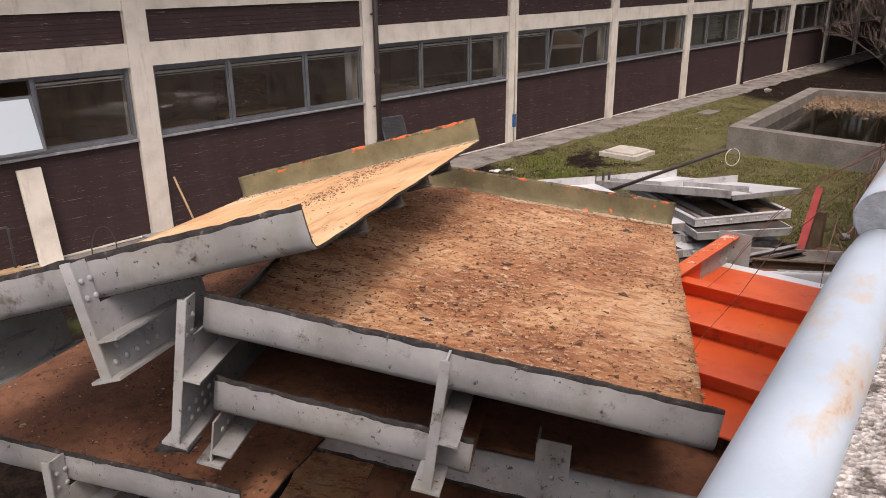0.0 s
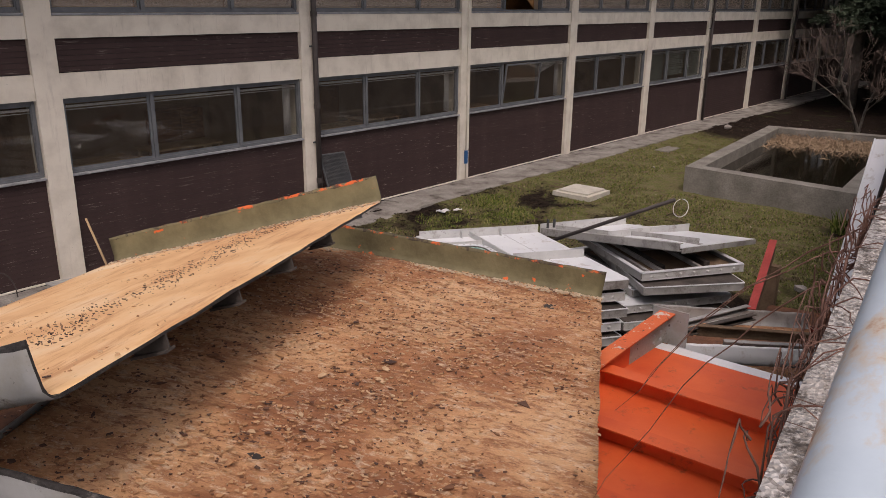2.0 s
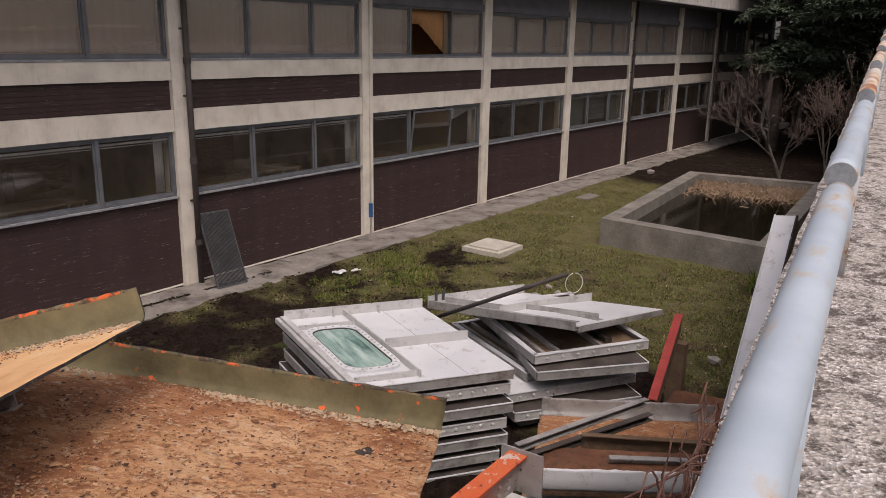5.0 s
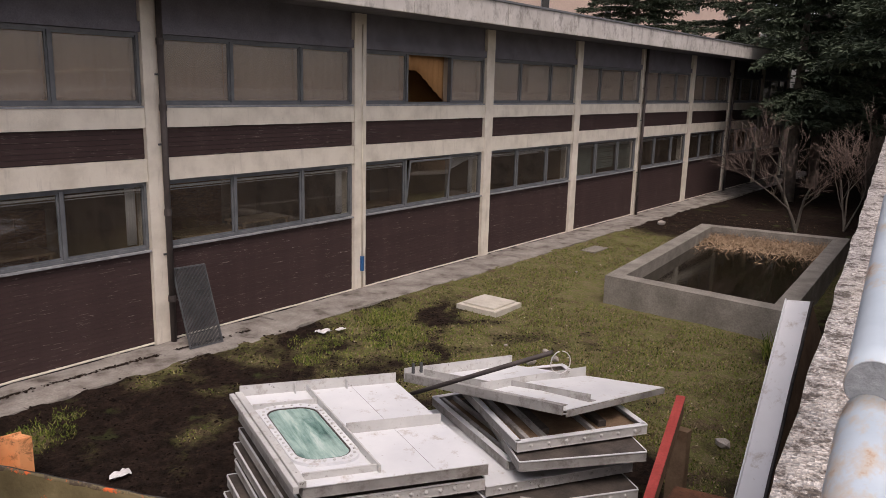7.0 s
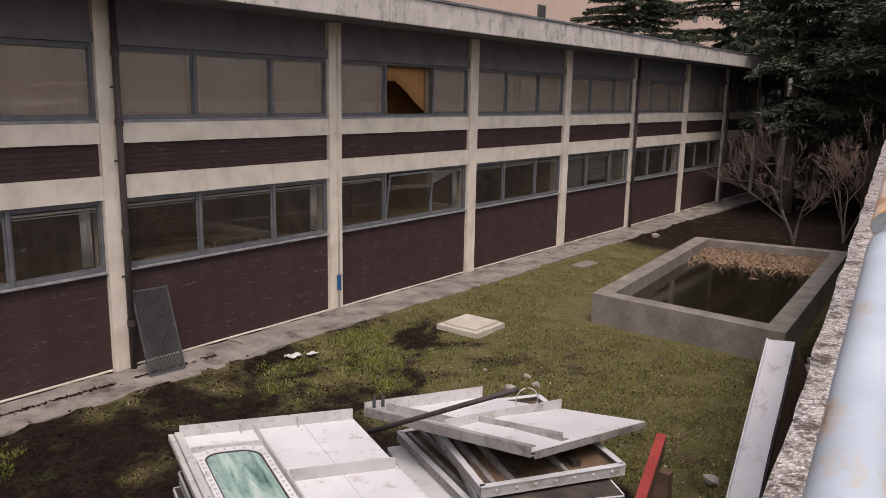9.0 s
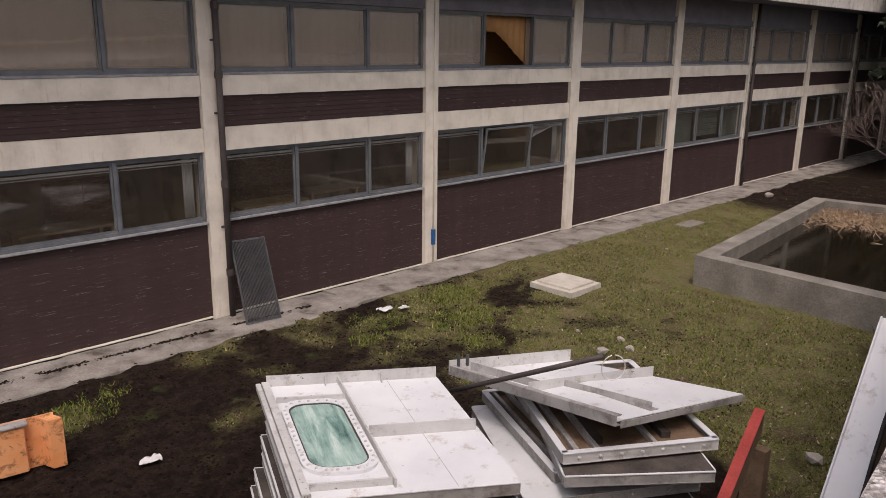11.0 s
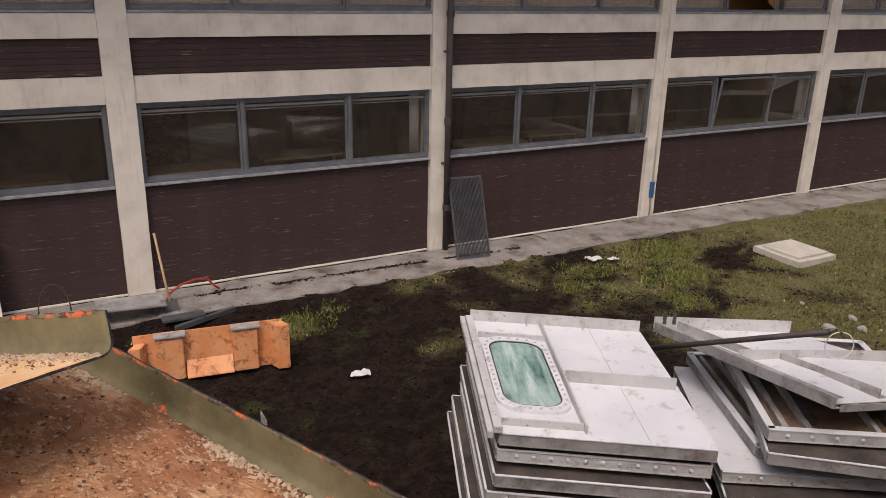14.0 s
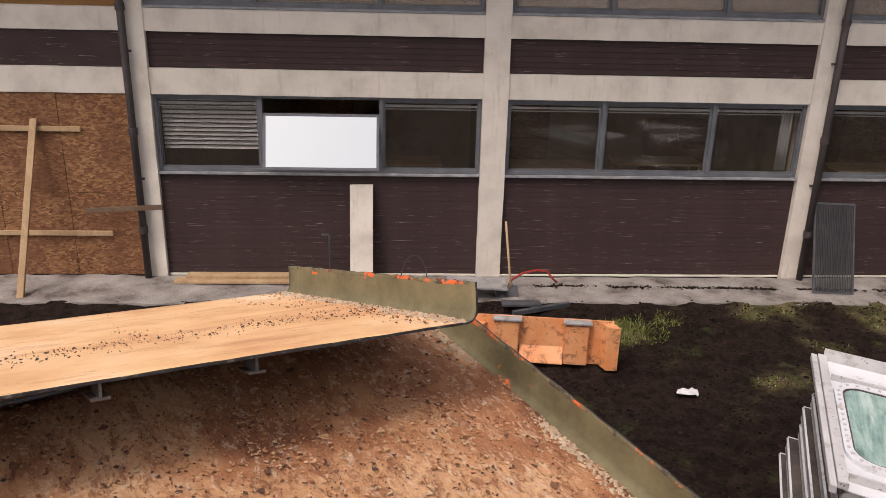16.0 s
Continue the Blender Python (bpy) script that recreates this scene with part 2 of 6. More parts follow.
def soil_and_grass(n, l, c):
    """Churned soil near the pile, worn lawn beyond; green tufts in both."""
    soil = ramp(n, l, noise_tex(n, l, c, 5.0, 10, 0.85), [(0.36, (0.0045, 0.003, 0.0024)), (0.47, (0.016, 0.010, 0.0074)), (0.56, (0.033, 0.021, 0.0155)), (0.72, (0.060, 0.040, 0.030))])
    green = ramp(n, l, noise_tex(n, l, c, 1.5, 9, 0.78), [(0.30, (0.05, 0.038, 0.024)), (0.42, (0.135, 0.10, 0.060)), (0.50, (0.135, 0.155, 0.040)), (0.57, (0.19, 0.15, 0.088)), (0.66, (0.125, 0.165, 0.036)), (0.80, (0.24, 0.195, 0.115))])
    straw = ramp(n, l, noise_tex(n, l, c, 30.0, 8, 0.85), [(0.52, gray(0.0)), (0.62, gray(0.85))])
    green = mix(n, l, straw, green, (0.38, 0.32, 0.20))
    dark = ramp(n, l, noise_tex(n, l, c, 22.0, 8, 0.85), [(0.38, gray(0.9)), (0.47, gray(0.0))])
    green = mix(n, l, dark, green, (0.016, 0.014, 0.008))
    dirt = ramp(n, l, noise_tex(n, l, c, 2.3, 10, 0.84), [(0.58, gray(0.0)), (0.70, gray(0.65))])
    green = mix(n, l, dirt, green, (0.028, 0.020, 0.015))
    # ragged border between lawn and soil
    at = n.new("ShaderNodeAttribute")
    at.attribute_name = "lawn"
    b = n.new("ShaderNodeMath")
    b.operation = "MULTIPLY_ADD"
    l.new(noise_tex(n, l, c, 3.2, 10, 0.84), b.inputs[0])
    b.inputs[1].default_value = 2.1
    l.new(at.outputs["Fac"], b.inputs[2])
    border = n.new("ShaderNodeMapRange")
    border.inputs["From Min"].default_value = 0.92
    border.inputs["From Max"].default_value = 1.80
    l.new(b.outputs[0], border.inputs["Value"])
    edge = border.outputs["Result"]
    tuft = ramp(n, l, noise_tex(n, l, c, 0.8, 7, 0.6, (1.0, 1.0, 1.0)), [(0.60, gray(0.0)), (0.66, gray(0.8))])
    soil = mix(n, l, tuft, soil, (0.060, 0.075, 0.026))
    return mix(n, l, edge, soil, green), noise_tex(n, l, c, 7.0, 10, 0.82)


M_BROWN = mat("brown_cladding_boards", brown_boards, 0.75, 0, 0.3, spec=0.3)
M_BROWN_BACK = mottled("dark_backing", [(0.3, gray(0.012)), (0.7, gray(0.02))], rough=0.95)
M_CONC = mat("painted_concrete", painted_concrete, 0.85, 0, 0.35)
M_FASCIA = mat("stained_fascia_concrete", fascia_concrete, 0.85, 0, 0.3)
# grey blued for haze; also darkens head beams and top wall as shade
M_SOFFIT = mottled("soffit_haze_and_shade_grey", [(0.3, (0.15, 0.145, 0.165)), (0.7, (0.22, 0.215, 0.245))], 1.5, 30, 0.9)
M_PEBBLE = mat("exposed_aggregate_concrete", exposed_aggregate, 0.9, 0, 0.9)
M_RAIL = mat("pale_blue_rail_paint", rail_paint, 0.42, 0, 0.12)


def rusty_rail(n, l, c):
    base = ramp(n, l, noise_tex(n, l, c, 5.0, 5), [(0.3, (0.60, 0.55, 0.46)), (0.7, (0.74, 0.70, 0.62))])
    r = noise_tex(n, l, c, 3.4, 7, 0.66, (0.7, 1.6, 1.6))
    col = mix(n, l, ramp(n, l, r, [(0.44, gray(0.0)), (0.56, gray(0.8))]), base, (0.62, 0.36, 0.17))
    return mix(n, l, ramp(n, l, r, [(0.54, gray(0.0)), (0.64, gray(0.95))]), col, (0.33, 0.10, 0.035)), r


M_RAIL2 = mat("cream_rail_paint_rusting", rusty_rail, 0.5, 0, 0.15)
M_PLUG = mottled("grey_pipe_plug", [(0.3, (0.22, 0.25, 0.27)), (0.7, (0.36, 0.39, 0.41))], 8, 60, 0.7)
M_STEEL = mat("weathered_grey_steel_paint", steel_paint, 0.5, 0.0, 0.3)
M_WHITE = mat("white_steel_paint", white_steel, 0.35, 0, 0.08)
M_GRIMY = mat("grimy_white_steel_paint", grimy_white, 0.5, 0, 0.25)
M_DIRTYW = mat("dirty_white_steel_paint", dirty_white, 0.5, 0, 0.2)
M_CUT = mottled("torch_cut_edge", [(0.35, (0.018, 0.016, 0.016)), (0.6, (0.05, 0.045, 0.042)), (0.75, (0.30, 0.28, 0.25))], 12, 60, 0.7, 0.8)
M_RUST = mat("rust_scale_deck", rust_deck, 0.92, 0, 1.0)


# Darker rust: own brown plus shade low in the pile, put into colour
def dark_shaded_rust(n, l, c):
    broad = ramp(n, l, noise_tex(n, l, c, 1.2, 6, 0.62), [(0.3, (0.10, 0.042, 0.024)), (0.5, (0.20, 0.085, 0.042)), (0.75, (0.33, 0.155, 0.08))])
    mid = noise_tex(n, l, c, 9.0, 8, 0.72, distort=0.6)
    return mix(n, l, ramp(n, l, mid, [(0.5, gray(0.0)), (0.66, gray(0.8))]), broad, (0.07, 0.032, 0.02)), mid


M_RUSTD = mat("dark_shaded_rust_deck", dark_shaded_rust, 0.9, 0, 1.0)
M_RUST2 = mat("smooth_orange_rust", smooth_rust, 0.8, 0, 0.35)
M_OLIVE = mat("olive_paint_with_red_lead_chips", olive_flange, 0.75, 0, 0.3, 25)
M_CHIPPED = mat("flange_edge_chipped_to_red_lead", chipped_edge, 0.75, 0, 0.3, 25)
# Dirt-mottled near-black; puts the shade under plates and inside stacks into colour
M_SHADE = mottled("dirty_shade_dark_steel", [(0.3, (0.035, 0.03, 0.028)), (0.7, (0.12, 0.10, 0.085))], 2.5, 30, 0.85, 0.3)


def worn_red(n, l, c):
    base = ramp(n, l, noise_tex(n, l, c, 2.0, 6, 0.6), [(0.3, (0.60, 0.10, 0.03)), (0.7, (0.76, 0.19, 0.06))])
    worn = ramp(n, l, noise_tex(n, l, c, 7.0, 7, 0.7), [(0.56, gray(0.0)), (0.60, gray(0.9))])
    col = mix(n, l, worn, base, (0.60, 0.56, 0.50))
    return mix(n, l, ramp(n, l, noise_tex(n, l, c, 11.0, 6, 0.7), [(0.6, gray(0.0)), (0.65, gray(0.9))]), col, (0.09, 0.045, 0.03)), None


M_REDWORN = mat("red_lead_worn_to_white", worn_red, 0.6, 0, 0.2)
# bright orange of the lit upper room, put on an added cloth
M_ORCLOTH = mottled("orange_lit_wall_cloth", [(0.3, (0.50, 0.25, 0.10)), (0.7, (0.60, 0.33, 0.14))], 0.6, 30, 0.95, 0, (2.5, 1.0, 0.3))
M_RED = mat("red_lead_paint", red_lead, 0.5, 0, 0.2)
M_ORANGE = mat("worn_orange_paint", orange_paint, 0.55, 0, 0.25)
M_GROUND = mat("soil_and_worn_lawn", soil_and_grass, 0.95, 0, 1.0, spec=0.12, depth=0.07)
M_PAVE = mottled("old_concrete_strip", [(0.34, (0.12, 0.10, 0.085)), (0.45, (0.27, 0.245, 0.22)), (0.6, (0.37, 0.345, 0.31)), (0.78, (0.48, 0.45, 0.41))], 1.5, 25, 0.9, 0.5, amount=0.5)
M_POND = mottled("weathered_pond_concrete", [(0.3, (0.19, 0.175, 0.15)), (0.6, (0.31, 0.29, 0.255)), (0.8, (0.40, 0.375, 0.33))], 1.6, 24, 0.9, 0.5, amount=0.5)
M_WATER = mottled("murky_pond_water", [(0.3, (0.012, 0.010, 0.006)), (0.7, (0.022, 0.017, 0.010))], 1, 6, 0.06, 0.03, spec=0.6)
M_SLAB = mottled("pale_concrete_cover", [(0.3, (0.52, 0.49, 0.42)), (0.7, (0.68, 0.65, 0.57))], 4, 40, 0.85)
M_ALU = mottled("grey_window_frame", [(0.3, (0.115, 0.125, 0.135)), (0.7, (0.19, 0.20, 0.21))], 3, 40, 0.5, 0.1)
# sill metal paler than the frame: its highlight is in the colour
M_SILL = mottled("sill_metal_with_highlight", [(0.3, (0.22, 0.235, 0.25)), (0.6, (0.38, 0.39, 0.40)), (0.8, (0.58, 0.57, 0.55))], 5, 40, 0.5, 0.1)
M_PIPE = mottled("dark_brown_downpipe", [(0.3, (0.05, 0.042, 0.04)), (0.7, (0.09, 0.075, 0.07))], 3, 30, 0.6, 0.2)


def osb_chips(n, l, c):
    v = n.new("ShaderNodeTexVoronoi")
    v.inputs["Scale"].default_value = 16.0
    mp = n.new("ShaderNodeMapping")
    mp.inputs["Scale"].default_value = (1.0, 1.0, 2.6)
    l.new(mix(n, l, 0.12, c, noise_vec(n, l, c, 5.0)), mp.inputs["Vector"])
    l.new(mp.outputs[0], v.inputs["Vector"])
    chips = ramp(n, l, v.outputs["Color"], [(0.1, (0.13, 0.048, 0.020)), (0.5, (0.25, 0.115, 0.045)), (0.9, (0.40, 0.22, 0.10))])
    damp = ramp(n, l, noise_tex(n, l, c, 1.0, 7, 0.7), [(0.42, gray(0.0)), (0.62, gray(0.7))])
    return mix(n, l, damp, chips, (0.13, 0.050, 0.022)), v.outputs["Distance"]


M_OSB = mat("weathered_osb", osb_chips, 0.85, 0, 0.4)
M_WOOD = mottled("raw_timber", [(0.3, (0.42, 0.27, 0.14)), (0.7, (0.60, 0.43, 0.25))], 3, 30, 0.8, 0.2, (1.0, 1.0, 0.2))
M_OLDWOOD = mottled("old_grey_brown_timber", [(0.3, (0.12, 0.075, 0.045)), (0.7, (0.24, 0.165, 0.105))], 3, 30, 0.9, 0.4)
M_ROOM = mottled("tan_room_wall", [(0.34, (0.14, 0.095, 0.06)), (0.48, (0.34, 0.25, 0.165)), (0.7, (0.46, 0.345, 0.225))], 0.8, 20, 0.9, 0)
M_ROOM_UP = mottled("tan_curtain_cloth", [(0.3, (0.64, 0.50, 0.36)), (0.7, (0.76, 0.61, 0.46))], 0.6, 30, 0.95, 0, (2.5, 1.0, 0.3))
M_ROOM_OR = mottled("orange_room_wall", [(0.3, (0.58, 0.30, 0.11)), (0.7, (0.66, 0.36, 0.14))], 0.8, 20, 0.9, 0)
M_BLIND = mottled("white_blind_slats", [(0.3, gray(0.72)), (0.7, gray(0.84))], 3, 40, 0.6, 0)
M_BLINDG = mottled("green_grey_blind_slats", [(0.3, (0.22, 0.27, 0.25)), (0.7, (0.32, 0.37, 0.34))], 3, 40, 0.6, 0)
M_BOARDW = mottled("white_panel", [(0.3, gray(0.80)), (0.7, gray(0.86))], 1.0, 30, 0.4, 0, amount=0.05)
M_GRATE = mottled("dark_grating_steel", [(0.3, (0.055, 0.06, 0.065)), (0.7, (0.10, 0.105, 0.11))], 4, 40, 0.5, 0.2)
M_BLUE = mottled("blue_tape", [(0.3, (0.02, 0.10, 0.26)), (0.7, (0.03, 0.14, 0.34))], 4, 40, 0.5, 0)


def cloudy_glass(n, l, c):
    g = spun(n, l, c, 66)
    smear = ramp(n, l, noise_tex(n, l, g, 2.4, 7, 0.66, (0.35, 2.6, 1.0), 0.3), [(0.36, (0.055, 0.12, 0.11)), (0.46, (0.17, 0.30, 0.265)), (0.56, (0.33, 0.48, 0.43)), (0.70, (0.70, 0.79, 0.75))])
    fog = ramp(n, l, noise_tex(n, l, c, 1.4, 5, 0.6), [(0.45, gray(0.0)), (0.65, gray(0.6))])
    return mix(n, l, fog, smear, (0.50, 0.66, 0.60)), None


M_WINDOWGLASS_IN = mat("foggy_green_glass", cloudy_glass, 0.12)
M_BARK = mottled("grey_bark", [(0.3, (0.12, 0.105, 0.09)), (0.7, (0.22, 0.195, 0.165))], 6, 40, 0.9, 0.5)
M_TWIG = mottled("red_brown_twigs", [(0.3, (0.12, 0.085, 0.07)), (0.7, (0.20, 0.15, 0.125))], 8, 40, 0.85, 0.2)
M_VINE = mottled("red_brown_vine", [(0.3, (0.13, 0.06, 0.045)), (0.7, (0.27, 0.15, 0.11))], 8, 40, 0.85, 0.3)
M_REED = mottled("dry_reed", [(0.3, (0.26, 0.17, 0.10)), (0.7, (0.50, 0.37, 0.25))], 5, 30, 0.9, 0, own=0.0)
M_LEAFY = mottled("cedar_needles", [(0.3, (0.040, 0.062, 0.040)), (0.7, (0.095, 0.125, 0.075))], 2, 30, 0.8, 0)


def blade_colour(n, l, c):
    g = n.new("ShaderNodeNewGeometry")
    own = ramp(n, l, g.outputs["Random Per Island"], [(0.0, (0.030, 0.040, 0.012)), (0.35, (0.10, 0.145, 0.028)), (0.7, (0.19, 0.25, 0.045)), (0.9, (0.28, 0.28, 0.09)), (1.0, (0.44, 0.38, 0.22))])
    return mix(n, l, 0.6, own, ramp(n, l, noise_tex(n, l, c, 1.6, 7, 0.75), [(0.36, (0.55, 0.40, 0.36)), (0.52, (0.9, 0.9, 0.8)), (0.66, (1.0, 1.0, 0.8))]), "MULTIPLY"), None


M_GRASS = mat("grass_blades", blade_colour, 0.85, spec=0.2)
M_DRYGRASS = mottled("dry_grass", [(0.3, (0.13, 0.10, 0.05)), (0.7, (0.30, 0.25, 0.14))], 1.2, 20, 0.9, 0)
M_STONE = mottled("pale_rubble", [(0.3, (0.30, 0.27, 0.24)), (0.7, (0.48, 0.45, 0.41))], 5, 40, 0.9, 0.5)
M_TERR = mottled("terrace_concrete", [(0.3, (0.22, 0.20, 0.18)), (0.7, (0.34, 0.32, 0.29))], 2, 30, 0.9, 0.4)
M_FAR = mottled("far_pink_render", [(0.3, (0.62, 0.47, 0.39)), (0.7, (0.70, 0.55, 0.46))], 0.4, 5, 0.9, 0)
# near-black leaves: the shade at the far end is in this colour
M_DARKVEG = mottled("hedge_shade_dark", [(0.3, (0.008, 0.011, 0.007)), (0.7, (0.03, 0.035, 0.02))], 1.5, 14, 0.9, 0.6)


def clod_colour(n, l, c):
    g = n.new("ShaderNodeNewGeometry")
    return ramp(n, l, g.outputs["Random Per Island"], [(0.0, (0.005, 0.0032, 0.0024)), (0.6, (0.016, 0.010, 0.0072)), (0.9, (0.030, 0.019, 0.014)), (1.0, (0.050, 0.034, 0.025))]), noise_tex(n, l, c, 30, 5)


M_CLODS = mat("soil_clods", clod_colour, 0.95, 0, 0.6, spec=0.12)


def flake_colour(n, l, c):
    g = n.new("ShaderNodeNewGeometry")
    col = ramp(n, l, g.outputs["Random Per Island"], [(0.0, (0.085, 0.05, 0.04)), (0.16, (0.17, 0.075, 0.04)), (0.32, (0.42, 0.20, 0.09)), (0.6, (0.58, 0.32, 0.155)), (1.0, (0.66, 0.46, 0.28))])
    return mix(n, l, 0.4, col, ramp(n, l, noise_tex(n, l, c, 40, 4), [(0.3, gray(0.4)), (0.7, gray(1.0))]), "MULTIPLY"), None


M_FLAKE = mat("loose_rust_flakes", flake_colour, 0.9, 0, 0.3)


def grit_colour(n, l, c):
    g = n.new("ShaderNodeNewGeometry")
    return ramp(n, l, g.outputs["Random Per Island"], [(0.0, (0.035, 0.022, 0.018)), (0.5, (0.11, 0.062, 0.042)), (0.85, (0.24, 0.14, 0.09)), (1.0, (0.42, 0.31, 0.22))]), None


M_GRIT = mat("dark_rust_grit", grit_colour, 0.95)
M_WHITEPAPER = mottled("crumpled_white_plastic", [(0.3, gray(0.62)), (0.7, gray(0.78))], 6, 30, 0.6, 0)
M_CRUST = mottled("pale_caked_dirt", [(0.3, (0.42, 0.30, 0.19)), (0.7, (0.66, 0.55, 0.40))], 9, 40, 0.95, 0.3)


def litter_colour(n, l, c):
    g = n.new("ShaderNodeNewGeometry")
    return ramp(n, l, g.outputs["Random Per Island"], [(0.0, (0.05, 0.035, 0.02)), (0.5, (0.20, 0.14, 0.08)), (0.9, (0.36, 0.29, 0.19)), (1.0, (0.55, 0.50, 0.40))]), None


M_LITTER = mat("dry_leaf_litter", litter_colour, 0.9)
M_CRIMSON = mottled("faded_crimson_paint", [(0.3, (0.36, 0.045, 0.035)), (0.7, (0.50, 0.075, 0.06))], 3, 30, 0.55, 0.2, amount=0.45)
M_HOSE = mottled("red_tube", [(0.3, (0.36, 0.035, 0.025)), (0.7, (0.48, 0.06, 0.04))], 6, 30, 0.5, 0)


# veil is the share of flat diffuse tone laid over the pane
def glass_material(name, veil, tone, shine=0.04):
    m = bpy.data.materials.new(name)
    m.use_nodes = True
    n, l = m.node_tree.nodes, m.node_tree.links
    n.clear()
    out = n.new("ShaderNodeOutputMaterial")
    tr, gl, df = n.new("ShaderNodeBsdfTransparent"), n.new("ShaderNodeBsdfGlossy"), n.new("ShaderNodeBsdfDiffuse")
    tr.inputs["Color"].default_value = (0.86, 0.86, 0.84, 1)
    gl.inputs["Roughness"].default_value = 0.03
    df.inputs["Color"].default_value = tone
    lw = n.new("ShaderNodeLayerWeight")
    lw.inputs["Blend"].default_value = 0.2
    fr = n.new("ShaderNodeMath")
    fr.operation = "MULTIPLY_ADD"
    l.new(lw.outputs["Facing"], fr.inputs[0])
    fr.inputs[1].default_value, fr.inputs[2].default_value = 0.6, shine
    a, b = n.new("ShaderNodeMixShader"), n.new("ShaderNodeMixShader")
    b.inputs["Fac"].default_value = veil
    l.new(fr.outputs[0], a.inputs["Fac"])
    l.new(tr.outputs[0], a.inputs[1]); l.new(gl.outputs[0], a.inputs[2])
    l.new(a.outputs[0], b.inputs[1]); l.new(df.outputs[0], b.inputs[2])
    l.new(b.outputs[0], out.inputs["Surface"])
    return m


M_GLASS = glass_material("dusty_window_glass", 0.05, (0.30, 0.245, 0.20, 1))
# upper panes: haze and missing brightness put in as a pale veil
M_GLASS_UP = glass_material("haze_veiled_upper_glass", 0.22, (0.58, 0.50, 0.44, 1), 0.09)


def mirror_material():
    m = bpy.data.materials.new("mirror_film_glass")
    m.use_nodes = True
    q = m.node_tree.nodes["Principled BSDF"]
    q.inputs["Base Color"].default_value = (0.78, 0.82, 0.76, 1)
    q.inputs["Metallic"].default_value, q.inputs["Roughness"].default_value = 1.0, 0.05
    return m


M_MIRROR = mirror_material()

# ---- mesh helpers ----
def thing(name, at, label="", category="", group="", kind=""):
    ob = new(name)
    ob.empty_display_size = 0.1
    ob.location = at
    ob.matrix_world = Matrix.Translation(at)
    return tagged(ob, label, category, group, kind)


def part(name, bm, materials, parent=None, label="", smooth=False):
    me = bpy.data.meshes.new(name)
    bmesh.ops.recalc_face_normals(bm, faces=bm.faces)
    if smooth:
        for f in bm.faces:
            f.smooth = True
    bm.to_mesh(me)
    bm.free()
    for m in materials if isinstance(materials, (list, tuple)) else [materials]:
        me.materials.append(m)
    ob = new(name, me)
    if parent is not None:
        ob.parent = parent
        root = parent
        off = Matrix.Identity(4)
        while root is not None:
            off = root.matrix_basis if root.parent is None else off
            root = root.parent
        ob.matrix_parent_inverse = off.inverted() if parent.parent is None else Matrix.Identity(4)
    if label:
        ob["label"] = label
    return ob


def shared(name, me, m, parent, at=None):
    """One more object on an existing mesh, placed by the matrix m."""
    ob = new(name, me)
    ob.parent = parent
    if parent is not None and parent.parent is None:
        ob.matrix_parent_inverse = parent.matrix_basis.inverted()
    ob.matrix_basis = m
    return ob


def add_box(bm, lo, hi, mi=0, f=None):
    """A box between two corners; f maps local to world places."""
    f = f or (lambda x, y, z: (x, y, z))
    vs = [bm.verts.new(f(x, y, z)) for x in (lo[0], hi[0]) for y in (lo[1], hi[1]) for z in (lo[2], hi[2])]
    for q in ((0, 1, 3, 2), (4, 6, 7, 5), (0, 4, 5, 1), (2, 3, 7, 6), (0, 2, 6, 4), (1, 5, 7, 3)):
        fc = bm.faces.new([vs[i] for i in q])
        fc.material_index = mi
    return vs


def box(lo, hi, f=None, bevel=0.0):
    bm = bmesh.new()
    add_box(bm, lo, hi, 0, f)
    if bevel:
        bmesh.ops.bevel(bm, geom=bm.edges[:], offset=bevel, segments=2, affect="EDGES", clamp_overlap=True)
    return bm


def rough_box(lo, hi, cell, amount, f=None, seed=0.0):
    """A box cut into cells with uneven faces and worn edges."""
    bm = bmesh.new()
    n = [max(1, int((b - a) / cell)) for a, b in zip(lo, hi)]
    seen = {}

    def vert(i, j, k):
        if (i, j, k) not in seen:
            p = Vector([lo[a] + (hi[a] - lo[a]) * q / n[a] for a, q in enumerate((i, j, k))])
            p += noise.noise_vector(p * 2.3 + Vector((seed, 0, 0))) * amount + noise.noise_vector(p * 9.0) * amount * 0.35
            seen[i, j, k] = bm.verts.new(f(*p) if f else p)
        return seen[i, j, k]
    for a in range(3):
        b, c = (a + 1) % 3, (a + 2) % 3
        for side in (0, n[a]):
            for i in range(n[b]):
                for j in range(n[c]):
                    q = []
                    for di, dj in ((0, 0), (1, 0), (1, 1), (0, 1)):
                        ijk = [0, 0, 0]
                        ijk[a], ijk[b], ijk[c] = side, i + di, j + dj
                        q.append(vert(*ijk))
                    bm.faces.new(q)
    return bm


